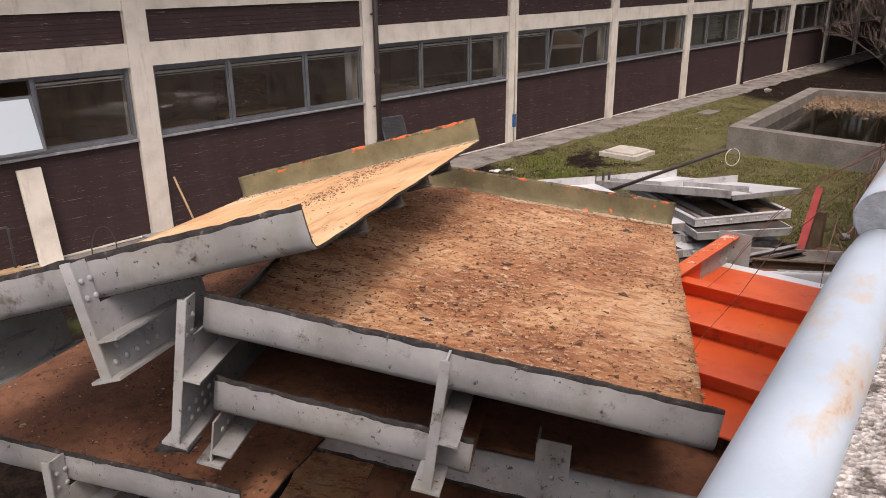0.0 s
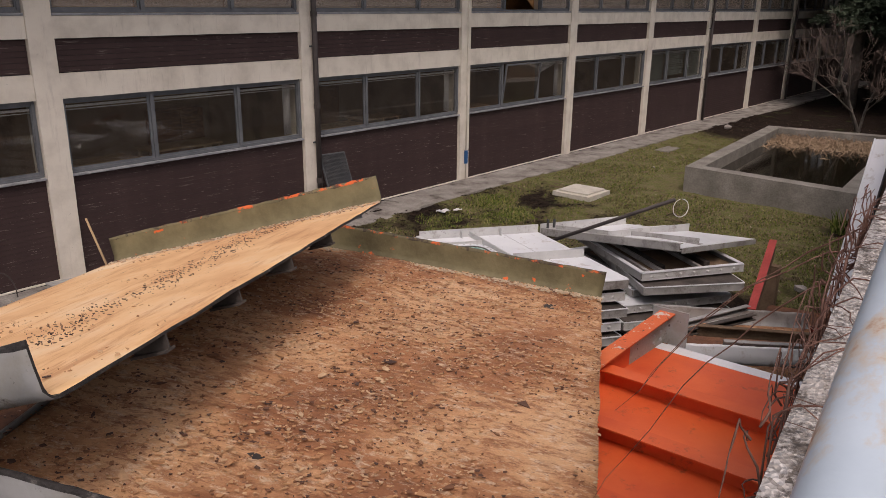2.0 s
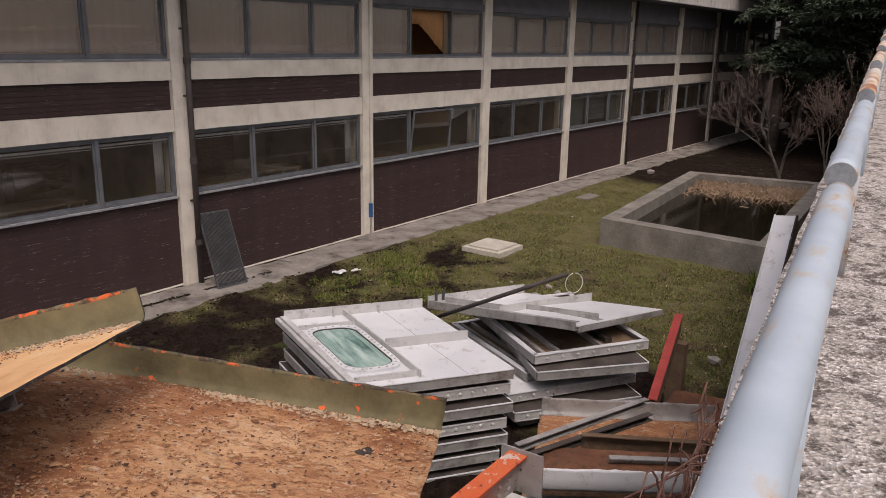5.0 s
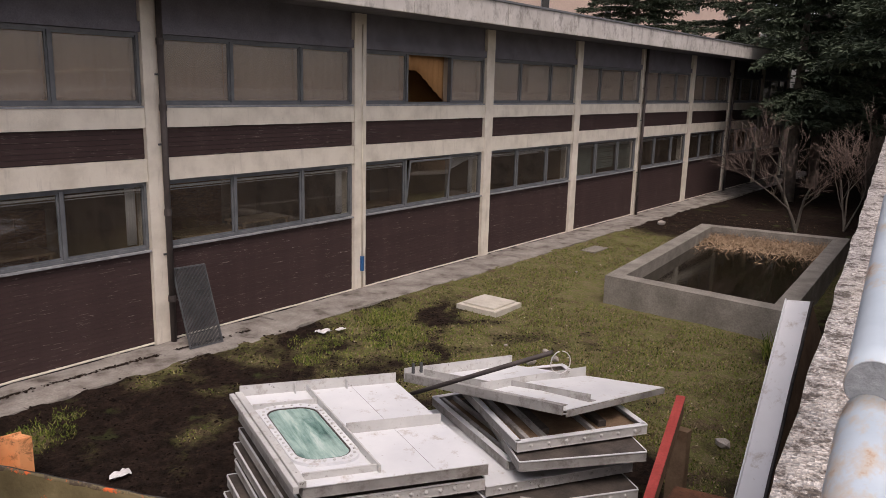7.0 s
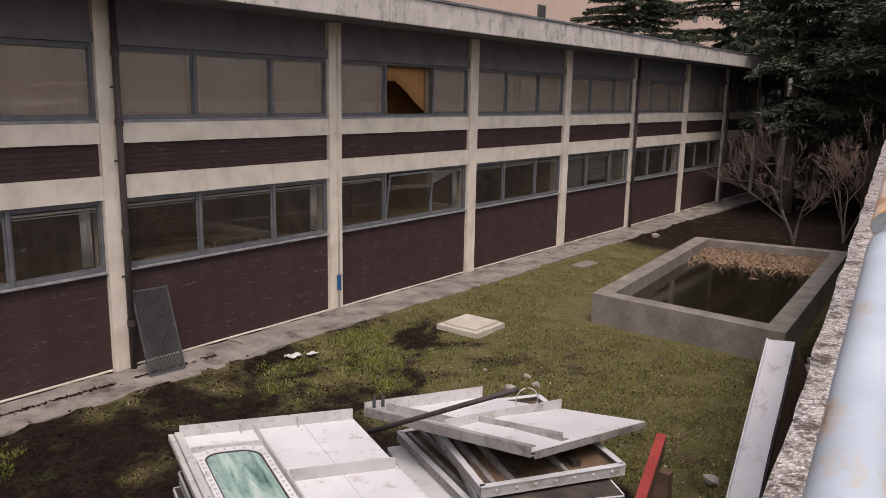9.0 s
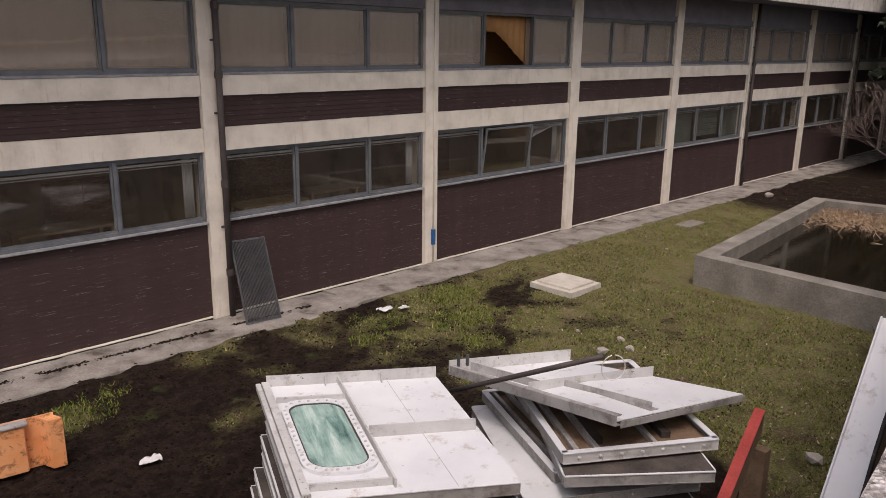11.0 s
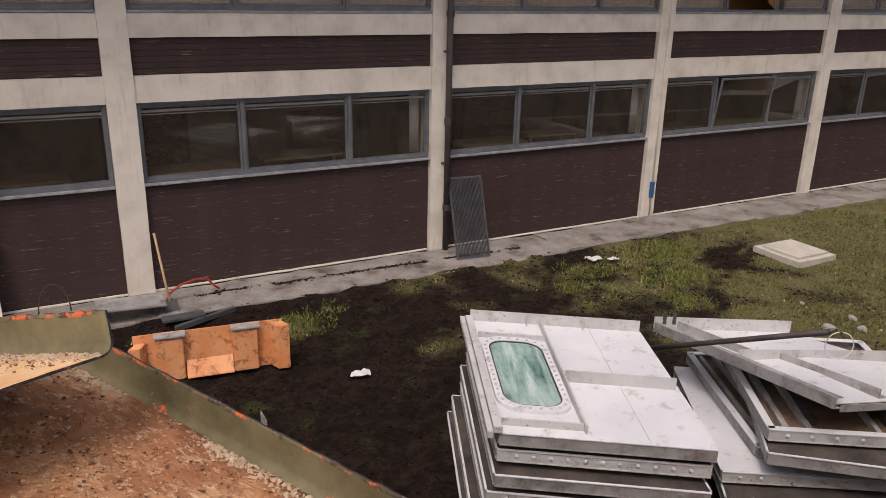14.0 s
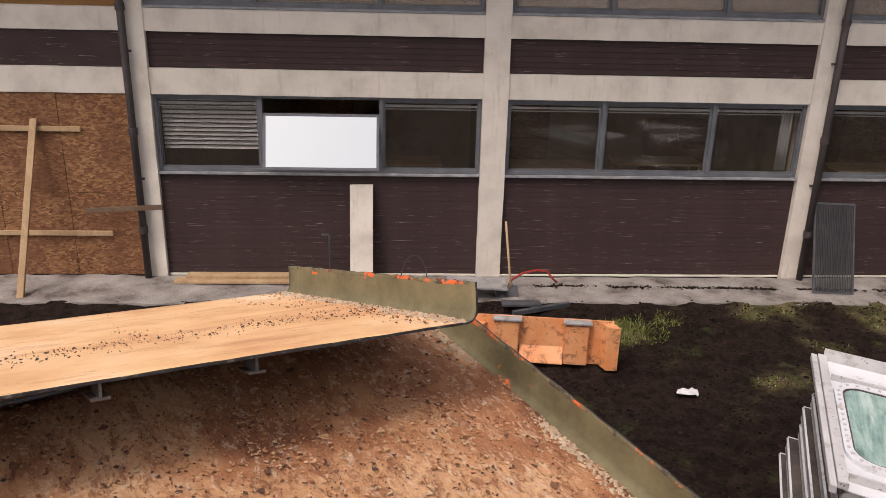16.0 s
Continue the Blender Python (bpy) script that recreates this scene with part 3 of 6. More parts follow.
def add_tube(bm, pts, radii, sides=6, cap=True):
    rings, prev = [], None
    for i, p in enumerate(pts):
        d = (pts[min(i + 1, len(pts) - 1)] - pts[max(i - 1, 0)])
        d = d.normalized() if d.length > 1e-9 else Vector((0, 0, 1))
        a = prev - d * prev.dot(d) if prev is not None else d.orthogonal()
        a = a.normalized() if a.length > 1e-6 else d.orthogonal().normalized()
        prev, b = a, d.cross(a)
        r = radii[i] if isinstance(radii, (list, tuple)) else radii
        rings.append([bm.verts.new(p + (a * math.cos(t) + b * math.sin(t)) * r) for t in (2 * math.pi * k / sides for k in range(sides))])
    for r0, r1 in zip(rings, rings[1:]):
        for k in range(sides):
            bm.faces.new((r0[k], r0[(k + 1) % sides], r1[(k + 1) % sides], r1[k]))
    if cap:
        bm.faces.new(rings[0][::-1])
        bm.faces.new(rings[-1])
    return rings


def tube(pts, radii, sides=8):
    bm = bmesh.new()
    add_tube(bm, [Vector(p) for p in pts], radii, sides)
    return bm


def structure(name, bm, m, label="", category="", smooth=False):
    return tagged(part(name, bm, m, None, "", smooth), label, category, "", "structure")


# ---- courtyard ground ----
def pads(a, b, step, far):
    inner = list(np.arange(a, b + step / 2, step))
    return [-far, -far / 3, a - 60, a - 20, a - 6] + inner + [b + 6, b + 20, b + 60, far / 3, far]


def ground_height(x, y):
    p = Vector((x, y, 0))
    mud = max(0.0, min(1.0, (9.5 - x) / 6.0))
    h = noise.fractal(p * 0.5, 0.9, 2.0, 4) * 0.035 + noise.fractal(p * 2.2, 0.8, 2.0, 5) * (0.016 + 0.055 * mud)
    if y > -2.1:
        h = 0.5 * h + 0.085 * min(1.0, (y + 2.1) / 0.5) + 0.05 * noise.fractal(p * 1.7, 0.9, 2.0, 4)
    if y > -1.2:
        h = -0.08
    return -0.10 + h


GREENS = ((1.9, -2.5, 0.85), (2.6, -2.0, 0.5), (8.2, -2.3, 0.8), (9.6, -3.4, 0.9), (7.4, -3.0, 0.5), (10.6, -2.1, 0.8), (-0.5, -2.2, 0.5), (9.0, -4.6, 0.6))


def lawn(x, y):
    """How grassy the ground is: 0 churned soil, 1 lawn."""
    p = Vector((x, y, 0))
    v = 0.18 * x - 1.86 + 2.6 * (0.5 + 0.5 * noise.fractal(p * 0.55, 0.8, 2.0, 4))
    churn = max(0.0, 1.0 - abs(x - 10.5) / 4.5) * max(0.0, 1.0 - abs(y + 3.2) / 3.2)
    v -= churn * max(0.0, 0.55 + 1.6 * noise.fractal(Vector((x * 0.9 + 5, y * 1.5, 4)), 0.8, 2.0, 4))
    for cx, cy, cr in GREENS:
        v += 0.95 * max(0.0, 1.0 - math.hypot(x - cx, (y - cy) * 1.3) / cr)
    v = min(v, 1.7) - 1.5 * max(0.0, min(1.0, (x - 24.5) / 3.0))
    if x > 13.5:
        v -= 1.3 * max(0.0, min(1.0, (-9.9 - y) / 0.8))
    return max(-0.4, min(1.0, (v - 0.55) / 0.95))


def build_ground():
    bm = bmesh.new()
    xs, ys = pads(-10, 34, 0.16, 900.0), pads(-14, 0.0, 0.16, 900.0)
    grid = []
    for x in xs:
        grid.append([bm.verts.new((x, y, ground_height(x, y) if -12 < x < 36 and -14.5 < y < 0.2 else -0.1)) for y in ys])
    for i in range(len(xs) - 1):
        for j in range(len(ys) - 1):
            bm.faces.new((grid[i][j], grid[i + 1][j], grid[i + 1][j + 1], grid[i][j + 1]))
    mask = bm.verts.layers.float.new("lawn")
    for v in bm.verts:
        v[mask] = lawn(v.co.x, v.co.y)
    return structure("ground", bm, M_GROUND, "churned dark soil and worn mossy lawn", "ground", True)


build_ground()

# concrete strip along the facade, in cast lengths
strip = thing("pavement", (20, -0.8, 0), "cracked grey concrete strip along the facade", "pavement", "", "structure")
xs = -14.0
while xs < 56:
    length = rng.uniform(3.6, 6.2)
    w = -1.4 + rng.uniform(-0.07, 0.07)
    part("slab", rough_box((xs, w, -0.16), (xs + length - 0.004, -0.085, 0.005 + rng.uniform(-0.008, 0.008)), 0.20, 0.035, None, xs), M_PAVE, strip)
    xs += length

# ---- facade ----
def pillar_x(k):
    return {0: -0.24, -1: -6.66, -2: -12.6}.get(k, 6.0 * k - 0.095)


Z_SILL, Z_HEAD, Z_P0, Z_P1, Z_USILL, Z_UHEAD, Z_SOFFIT = 2.02, 3.47, 3.93, 4.555, 4.98, 6.42, 7.32
K0, K1 = -2, 9
X0, X1 = pillar_x(K0), pillar_x(K1)

for k in range(K0, K1 + 1):
    x = pillar_x(k)
    hw = 0.235 if k in (0,) else 0.215
    front = -0.085
    structure("pillar_%d" % (k + 3), rough_box((x - hw, front, -0.12), (x + hw, 0.42, Z_SOFFIT - 0.03), 0.34, 0.006, None, k), M_CONC, "pale painted concrete pillar, stained and chipped", "pillar")
for i, (z0, z1) in enumerate(((Z_HEAD, Z_P0), (Z_P1, Z_USILL - 0.03), (Z_UHEAD, Z_UHEAD + 0.2))):
    for k in range(K0, K1):
        a, b = pillar_x(k) + 0.216, pillar_x(k + 1) - 0.216
        if k == 0:
            a = pillar_x(k) + 0.236
        if k == -1:
            b = pillar_x(0) - 0.236
        # head beams take the soffit grey: eave shade put into their colour
        structure("beam_%d" % (i * 20 + k + 3), rough_box((a, -0.055, z0), (b, 0.36, z1), 0.3, 0.006, None, z0 + k), M_CONC if i < 2 else M_SOFFIT, "pale painted concrete beam with flaking paint" if i < 2 else "concrete head beam darkened for the eave's shade", "beam")

for k in range(K0 + 1, K1):
    structure("baseboard_%d" % (k + 3), rough_box((pillar_x(k) + 0.242, -0.04, 0.0), (pillar_x(k + 1) - 0.242, 0.008, 0.028), 0.15, 0.006, None, k), M_CONC, "pale chipped concrete plinth under the cladding", "plinth")

# closed core behind the infill panels
for n_, (z0, z1) in enumerate(((-0.12, Z_SILL - 0.02), (Z_P0, Z_P1), (Z_UHEAD + 0.2, Z_SOFFIT + 0.3))):
    # the top strip takes the soffit grey, for shade under the eave
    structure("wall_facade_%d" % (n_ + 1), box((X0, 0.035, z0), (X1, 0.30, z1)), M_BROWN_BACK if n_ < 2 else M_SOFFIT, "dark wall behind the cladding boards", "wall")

# rooms behind the glass
structure("wall_room_lower", box((X0, 4.2, -0.1), (X1, 4.3, 4.0)), M_ROOM, "tan inner wall seen through the glass", "wall")
structure("floor_lower", box((X0, 0.31, 0.9), (X1, 4.19, 1.0)), M_TERR, "grey floor inside the building", "floor")
structure("ceiling_lower", box((X0, 0.37, 3.55), (X1, 4.19, 3.65)), M_ROOM, "tan ceiling inside the building", "ceiling")
structure("wall_room_upper", box((X0, 1.9, 4.3), (X1, 2.0, 7.4)), M_ROOM_OR, "orange-tan inner wall of the upper floor", "wall")
structure("floor_upper", box((X0, 0.37, 4.5), (X1, 1.89, 4.6)), M_TERR, "grey upper floor inside the building", "floor")
structure("ceiling_upper", box((X0, 0.37, 6.65), (X1, 1.89, 6.75)), M_ROOM, "tan upper ceiling inside the building", "ceiling")
structure("wall_end_near", box((X0 - 0.3, 0.04, -0.1), (X0 - 0.01, 4.3, 7.3)), M_CONC, "plain end wall of the building", "wall")
structure("wall_end_far", box((X1 + 0.01, 0.04, -0.1), (X1 + 0.3, 4.3, 7.3)), M_CONC, "plain end wall of the building", "wall")
for k in range(K0 + 1, K1):
    x = pillar_x(k)
    structure("wall_cross_%d" % (k + 3), box((x - 0.06, 0.43, 1.001), (x + 0.06, 4.19, 3.549)), M_ROOM, "tan partition wall", "wall")

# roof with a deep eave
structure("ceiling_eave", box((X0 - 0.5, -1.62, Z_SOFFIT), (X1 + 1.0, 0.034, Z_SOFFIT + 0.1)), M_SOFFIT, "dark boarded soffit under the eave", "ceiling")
structure("roof", box((X0 - 0.5, -1.60, Z_SOFFIT + 0.304), (X1 + 1.0, 9.0, Z_SOFFIT + 0.6)), M_FASCIA, "flat concrete roof", "roof")
fascia = thing("eave_fascia", (20, -1.7, Z_SOFFIT), "pale streaked concrete fascia of the roof edge", "fascia", "", "structure")
xs = X0 - 0.5
while xs < X1 + 1:
    part("panel", box((xs, -1.72, Z_SOFFIT - 0.06), (xs + 4.18, -1.625, Z_SOFFIT + 0.56), None, 0.008), M_FASCIA, fascia)
    xs += 4.2
part("flashing", box((X0 - 0.5, -1.76, Z_SOFFIT + 0.565), (X1 + 1.0, -1.55, Z_SOFFIT + 0.625)), M_ALU, fascia)
# windows
def pane_box(parent, x0, x1, z0, z1, y=0.10, tilt=0.0, hinge="top", film=None):
    f = None
    if tilt:
        c, s = math.cos(radians(tilt)), math.sin(radians(tilt))
        zh = z1 if hinge == "top" else z0

        def f(px, py, pz):
            return (px, y + (py - y) * c + (pz - zh) * s, zh + (pz - zh) * c - (py - y) * s)
        fr = bmesh.new()
        w = 0.05
        for lo, hi in (((x0, y - 0.02, z0), (x1, y + 0.02, z0 + w)), ((x0, y - 0.02, z1 - w), (x1, y + 0.02, z1)), ((x0, y - 0.02, z0 + w), (x0 + w, y + 0.02, z1 - w)), ((x1 - w, y - 0.02, z0 + w), (x1, y + 0.02, z1 - w))):
            add_box(fr, lo, hi, 0, f)
        part("sash_frame", fr, M_ALU, parent)
    g = part("pane", box((x0 + 0.012, y - 0.004, z0 + 0.012), (x1 - 0.012, y + 0.004, z1 - 0.012), f), film or M_GLASS, parent)
    g.visible_shadow = False
    return g


slat_mesh = {}


def slat_blind(name, x0, x1, z0, z1, y, m, label, lean=0.0, jitter=0.0):
    bl = thing(name, ((x0 + x1) / 2, y, z0), label, "blind", "window blinds")
    n = int((z1 - z0) / 0.075)
    part("headrail", box((x0, y - 0.02, z1 + 0.005), (x1, y + 0.03, z1 + 0.045)), m, bl)
    for i in range(n):
        z = z0 + (i + 0.5) * (z1 - z0) / n
        d = lean * (z1 - z) + jitter * rng.uniform(-1, 1)
        bm = box((x0 + 0.005, -0.030, -0.0015), (x1 - 0.005, 0.030, 0.0015), lambda a, b, c: (a, y + b, z + c + b * 0.8 + d * (a - x0) / (x1 - x0)))
        part("slat", bm, m, bl)
    return bl


widx = 0


def window(k, upper, fr=(0.32, 0.69), skip=(), tilt=None, film=None):
    global widx
    widx += 1
    a = pillar_x(k) + (0.245 if k == 0 else 0.225)
    b = pillar_x(k + 1) - (0.245 if k == -1 else 0.225)
    z0, z1 = (Z_USILL + 0.02, Z_UHEAD - 0.005) if upper else (Z_SILL + 0.03, Z_HEAD - 0.005)
    w = thing("window_%d" % widx, ((a + b) / 2, 0.1, z0), "wide three-light window with grey metal frames", "window", "", "structure")
    cuts = [a + (b - a) * q for q in (0.0, *fr, 1.0)]
    bm = bmesh.new()
    t, y0, y1 = 0.055, 0.02, 0.14
    add_box(bm, (a, y0, z0), (b, y1, z0 + t))
    add_box(bm, (a, y0, z1 - t), (b, y1, z1))
    for i, c in enumerate(cuts):
        h = 0.035 if i in (1, 2) else 0.03
        c = min(max(c, a + h), b - h)
        add_box(bm, (c - h, y0 - 0.012, z0 + t), (c + h, y1 + 0.004, z1 - t))
    part("window_frame", bm, M_ALU, w)
    part("window_sill", box((a - 0.004, -0.075, z0 - 0.045), (b + 0.004, 0.02, z0 - 0.004), None, 0.006), M_SILL, w, "metal sill, its highlight put into the pale colour")
    for i in range(3):
        p0, p1 = cuts[i] + 0.036, cuts[i + 1] - 0.036
        if i in skip:
            continue
        # inner sash round the pane
        if tilt and tilt[0] == i:
            pane_box(w, p0, p1, z0 + t, z1 - t - (0.27 if film else 0.0), 0.06, tilt[1], tilt[2], film)
        else:
            sb = bmesh.new()
            for lo, hi in (((p0, 0.05, z0 + t), (p1, 0.085, z0 + t + 0.045)), ((p0, 0.05, z1 - t - 0.045), (p1, 0.085, z1 - t)), ((p0, 0.05, z0 + t + 0.045), (p0 + 0.04, 0.085, z1 - t - 0.045)), ((p1 - 0.04, 0.05, z0 + t + 0.045), (p1, 0.085, z1 - t - 0.045))):
                add_box(sb, lo, hi)
            part("sash_frame", sb, M_ALU, w)
            if not upper:
                part("blind_rail", box((p0 + 0.03, 0.10, z1 - t - 0.13), (p1 - 0.03, 0.135, z1 - t - 0.085)), M_BLIND, w, "pale rolled blind rail")
                part("blind_rail", box((p0 + 0.03, 0.10, z1 - t - 0.175), (p1 - 0.03, 0.12, z1 - t - 0.16)), M_BLIND, w, "pale rolled blind rail")
            pane_box(w, p0 + 0.042, p1 - 0.042, z0 + t + 0.047, z1 - t - 0.047, 0.07, film=M_GLASS_UP if upper else None)
    return cuts, z0, z1


for k in range(K0 + 1, K1):
    fr = (0.32, 0.69)
    tl = {2: (1, -7, "bottom"), -1: (1, 17, "top")}.get(k)
    cuts, z0, z1 = window(k, False, fr, (), tl, M_MIRROR if k == -1 else None)
    if k == -1:
        slat_blind("window_blind", cuts[0] + 0.08, cuts[1] - 0.08, z0 + 0.38, z1 - 0.14, 0.2, M_BLIND, "white half-lowered slatted blind behind the pane")
    if k == 4:
        for i in range(3):
            slat_blind("window_blind", cuts[i] + 0.08, cuts[i + 1] - 0.08, z0 + 0.08 + (0.15 if i == 1 else 0), z1 - 0.12, 0.2, M_BLINDG, "grey-green slatted blind behind the pane", 0.0, 0.02 if i == 1 else 0)
    if k == 2:
        slat_blind("window_blind", cuts[2] + 0.08, cuts[3] - 0.08, z1 - 0.55, z1 - 0.13, 0.2, M_BLIND, "white slatted blind hanging askew behind the pane", 1.1)
    if k == 3:
        slat_blind("window_blind", cuts[1] + 0.08, cuts[2] - 0.08, z1 - 0.30, z1 - 0.13, 0.2, M_BLIND, "white slatted blind pulled up unevenly", 0.7)
    # strip curtains at the pane ends
    if k in (0, 1, 2):
        cu = thing("curtain", (cuts[3] - 0.25, 0.3, z0), "pale narrow curtain drawn to the side", "curtain", "curtains")
        bm = bmesh.new()
        ring = []
        for j in range(15):
            x, y = cuts[3] - 0.32 + 0.015 * j, 0.29 + 0.02 * math.sin(j * 1.7)
            ring.append([bm.verts.new((x, y + o, z)) for o, z in ((0, z0 + 0.08), (0, z1 + 0.082), (0.006, z1 + 0.082), (0.006, z0 + 0.08))])
        for r0, r1 in zip(ring, ring[1:]):
            for q in range(4):
                bm.faces.new((r0[q], r1[q], r1[(q + 1) % 4], r0[(q + 1) % 4]))
        part("cloth", bm, M_BLIND, cu, "", True)
    cuts, z0, z1 = window(k, True, fr, (1,) if k == 2 else ())
    for i in range(3):
        cu = thing("curtain", ((cuts[i] + cuts[i + 1]) / 2, 0.4, z0), "orange cloth added for the lit room wall, hem slanted" if (k, i) == (2, 1) else "tan cloth curtain closed behind the pane", "curtain", "curtains")
        bm = bmesh.new()
        n = 26
        ring = []
        for j in range(n + 1):
            x = cuts[i] + 0.02 + (cuts[i + 1] - cuts[i] - 0.04) * j / n
            hem = z0 - 0.02
            # added cloth in place of the lit room wall; hem leaves a dark triangle
            if (k, i) == (2, 1):
                hem += (z1 - z0) * (0.68 if j < 10 else 0.68 - 0.60 * (j - 10) / 16)
            ring.append((bm.verts.new((x, 0.34 + 0.02 * math.sin(j * 1.9) + 0.01 * math.sin(j * 0.7), hem)), bm.verts.new((x, 0.34 + 0.02 * math.sin(j * 1.9), z1 + 0.02))))
        for (a0, a1), (b0, b1) in zip(ring, ring[1:]):
            bm.faces.new((a0, b0, b1, a1))
        ob = part("cloth", bm, M_ORCLOTH if (k, i) == (2, 1) else M_ROOM_UP, cu, "", True)
        md = ob.modifiers.new("thick", "SOLIDIFY")
        md.thickness = 0.004

# work tables inside, dimly seen
def table(x, y, w, d):
    tb = thing("work_table", (x, y, 1.0), "pale wooden work table inside the room", "table", "work tables")
    part("top", box((x - w / 2, y - d / 2, 1.86), (x + w / 2, y + d / 2, 1.91), None, 0.005), M_WOOD, tb)
    for sx in (-1, 1):
        for sy in (-1, 1):
            part("leg", box((x + sx * (w / 2 - 0.08) - 0.03, y + sy * (d / 2 - 0.08) - 0.03, 1.001), (x + sx * (w / 2 - 0.08) + 0.03, y + sy * (d / 2 - 0.08) + 0.03, 1.859)), M_WOOD, tb)


def cabinet(x, y, w, h):
    cb = thing("cupboard", (x, y, 1.0), "tan cupboard against the inner wall", "cupboard", "cupboards")
    part("body", box((x - w / 2, y - 0.25, 1.001), (x + w / 2, y + 0.25, 1.0 + h), None, 0.005), M_OSB, cb)
    for sx in (-1, 1):
        part("door", box((x + (0.01 if sx > 0 else -w / 2 + 0.02), y - 0.275, 1.05), (x + (w / 2 - 0.02 if sx > 0 else -0.01), y - 0.251, 0.95 + h)), M_OSB, cb)


for i, (x, y, w) in enumerate(((1.2, 1.6, 1.8), (3.6, 2.1, 1.9), (-2.0, 1.8, 1.8), (8.2, 1.7, 1.8), (10.3, 2.2, 1.6), (14.2, 1.8, 1.8))):
    table(x, y, w, 0.8)
for x, w, h in ((0.9, 1.2, 1.9), (4.6, 1.4, 1.5), (9.4, 1.6, 1.9), (-3.8, 1.4, 2.0), (15.6, 1.4, 1.8)):
    cabinet(x, 3.9, w, h)

# downpipes at two pillars, a plastic tape, and pipe sockets
def downpipe(x, label):
    dp = thing("downpipe", (x, -0.17, 0), label, "downpipe", "downpipes")
    part("pipe", tube([(x, -0.19, 0.0), (x, -0.19, Z_SOFFIT - 0.02)], 0.065, 12), M_PIPE, dp, "", True)
    for z in (0.9, 2.75, 4.9, 6.2):
        part("socket", tube([(x, -0.19, z), (x, -0.19, z + 0.13)], 0.082, 12), M_PIPE, dp)
    for z in (1.9, 4.2, 5.6):
        part("clamp", box((x - 0.09, -0.125, z), (x + 0.09, -0.088, z + 0.04)), M_GRATE, dp)


downpipe(pillar_x(1) + 0.12, "dark brown round downpipe fixed to a pillar")
downpipe(pillar_x(-1) - 0.12, "dark brown round downpipe beside the boarded opening")
downpipe(pillar_x(5) - 0.05, "dark brown round downpipe fixed to a pillar")
downpipe(pillar_x(7), "dark brown round downpipe fixed to a pillar")
cable = thing("conduit", (pillar_x(2) + 0.1, -0.12, 0), "thin pale conduit running down a pillar", "conduit")
part("tube", tube([(pillar_x(2) + 0.06, -0.11, 0.02), (pillar_x(2) + 0.06, -0.11, Z_SOFFIT - 0.3)], 0.022, 8), M_CONC, cable, "", True)
tape = thing("tape_wrap", (pillar_x(2) + 0.06, -0.12, 0.55), "blue tape wrapped round a conduit", "tape")
part("wrap", tube([(pillar_x(2) + 0.06, -0.11, 0.52), (pillar_x(2) + 0.06, -0.11, 0.92)], 0.062, 10), M_BLUE, tape)

# ---- boarded opening ----
ob_x0, ob_x1 = pillar_x(-2) + 0.22, pillar_x(-1) - 0.22
osb = thing("boarded_opening", (-8.0, -0.1, 0), "opening closed with weathered brown chipboard sheets and timber battens", "hoarding")
cut = ob_x1
for w in (1.25, 1.25, 1.25, 1.2):
    for z0, z1 in ((0.0, 1.62), (1.628, 3.86)):
        part("sheet", box((cut - w + 0.006, -0.03, z0), (cut - 0.004, -0.012, z1), None, 0.002), M_OSB, osb)
    cut -= w
for z, xa, xb in ((2.82, -9.9, -7.75), (0.84, -9.9, -7.4)):
    part("batten", box((xa, -0.085, z - 0.045), (xb, -0.033, z + 0.045), None, 0.004), M_WOOD, osb)
part("batten", box((-7.75, -0.32, 1.35), (-6.35, -0.275, 1.44), lambda x, y, z: (x, y, z + 0.06 * (x + 7)), 0.004), M_OLDWOOD, osb)
prop = thing("timber_prop", (-8.4, -0.9, 0), "raw timber prop leaning against the boarding", "prop")
part("timber", box((-0.06, -0.03, 0.0), (0.06, 0.03, 3.0), lambda x, y, z: (-8.72 + x + 0.06 * z, -1.2 + y + z * 0.37, z), 0.004), M_WOOD, prop)
structure("wall_over_boarding", box((ob_x0, -0.02, Z_P0 + 0.01), (ob_x1, 0.03, Z_P1 - 0.01)), M_BROWN, "dark brown infill above the boarded opening", "wall")
pl = thing("plank_stack", (-5.0, -0.5, 0), "flat pale planks lying on the paving", "planks")
part("plank", box((-6.2, -0.6, 0.03), (-2.9, -0.35, 0.08), None, 0.004), M_WOOD, pl)
part("plank", box((-6.0, -0.45, 0.084), (-3.2, -0.22, 0.13), None, 0.004), M_WOOD, pl)

# ---- leaning things at the wall ----
bd = thing("concrete_board", (-2.7, -0.3, 0), "pale stained board standing against the cladding", "board")
part("board", rough_box((-0.215, -0.03, 0.0), (0.215, 0.03, 1.85), 0.1, 0.004, lambda x, y, z: (-2.7 + x, -0.42 + y + z * 0.17, z)), M_CONC, bd)
tap = thing("standpipe", (-3.35, -0.35, 0), "thin grey standpipe with a bent top", "pipe")
part("pipe", tube([(-3.3, -0.3, 0), (-3.3, -0.3, 0.86), (-3.32, -0.3, 0.92), (-3.46, -0.3, 0.92)], 0.022, 8), M_GRATE, tap, "", True)
loop = thing("cable_loop", (-1.7, -0.4, 0), "thin dark cable loop sticking up", "cable")
part("cable", tube([(-1.95 + 0.25 * (1 - math.cos(a)), -0.45, 0.05 + 0.52 * math.sin(a)) for a in np.linspace(0, math.pi, 14)], 0.012, 6), M_PIPE, loop, "", True)
gr = thing("steel_grating", (6.7, -0.5, 0), "dark steel grating leaning against the wall", "grating")
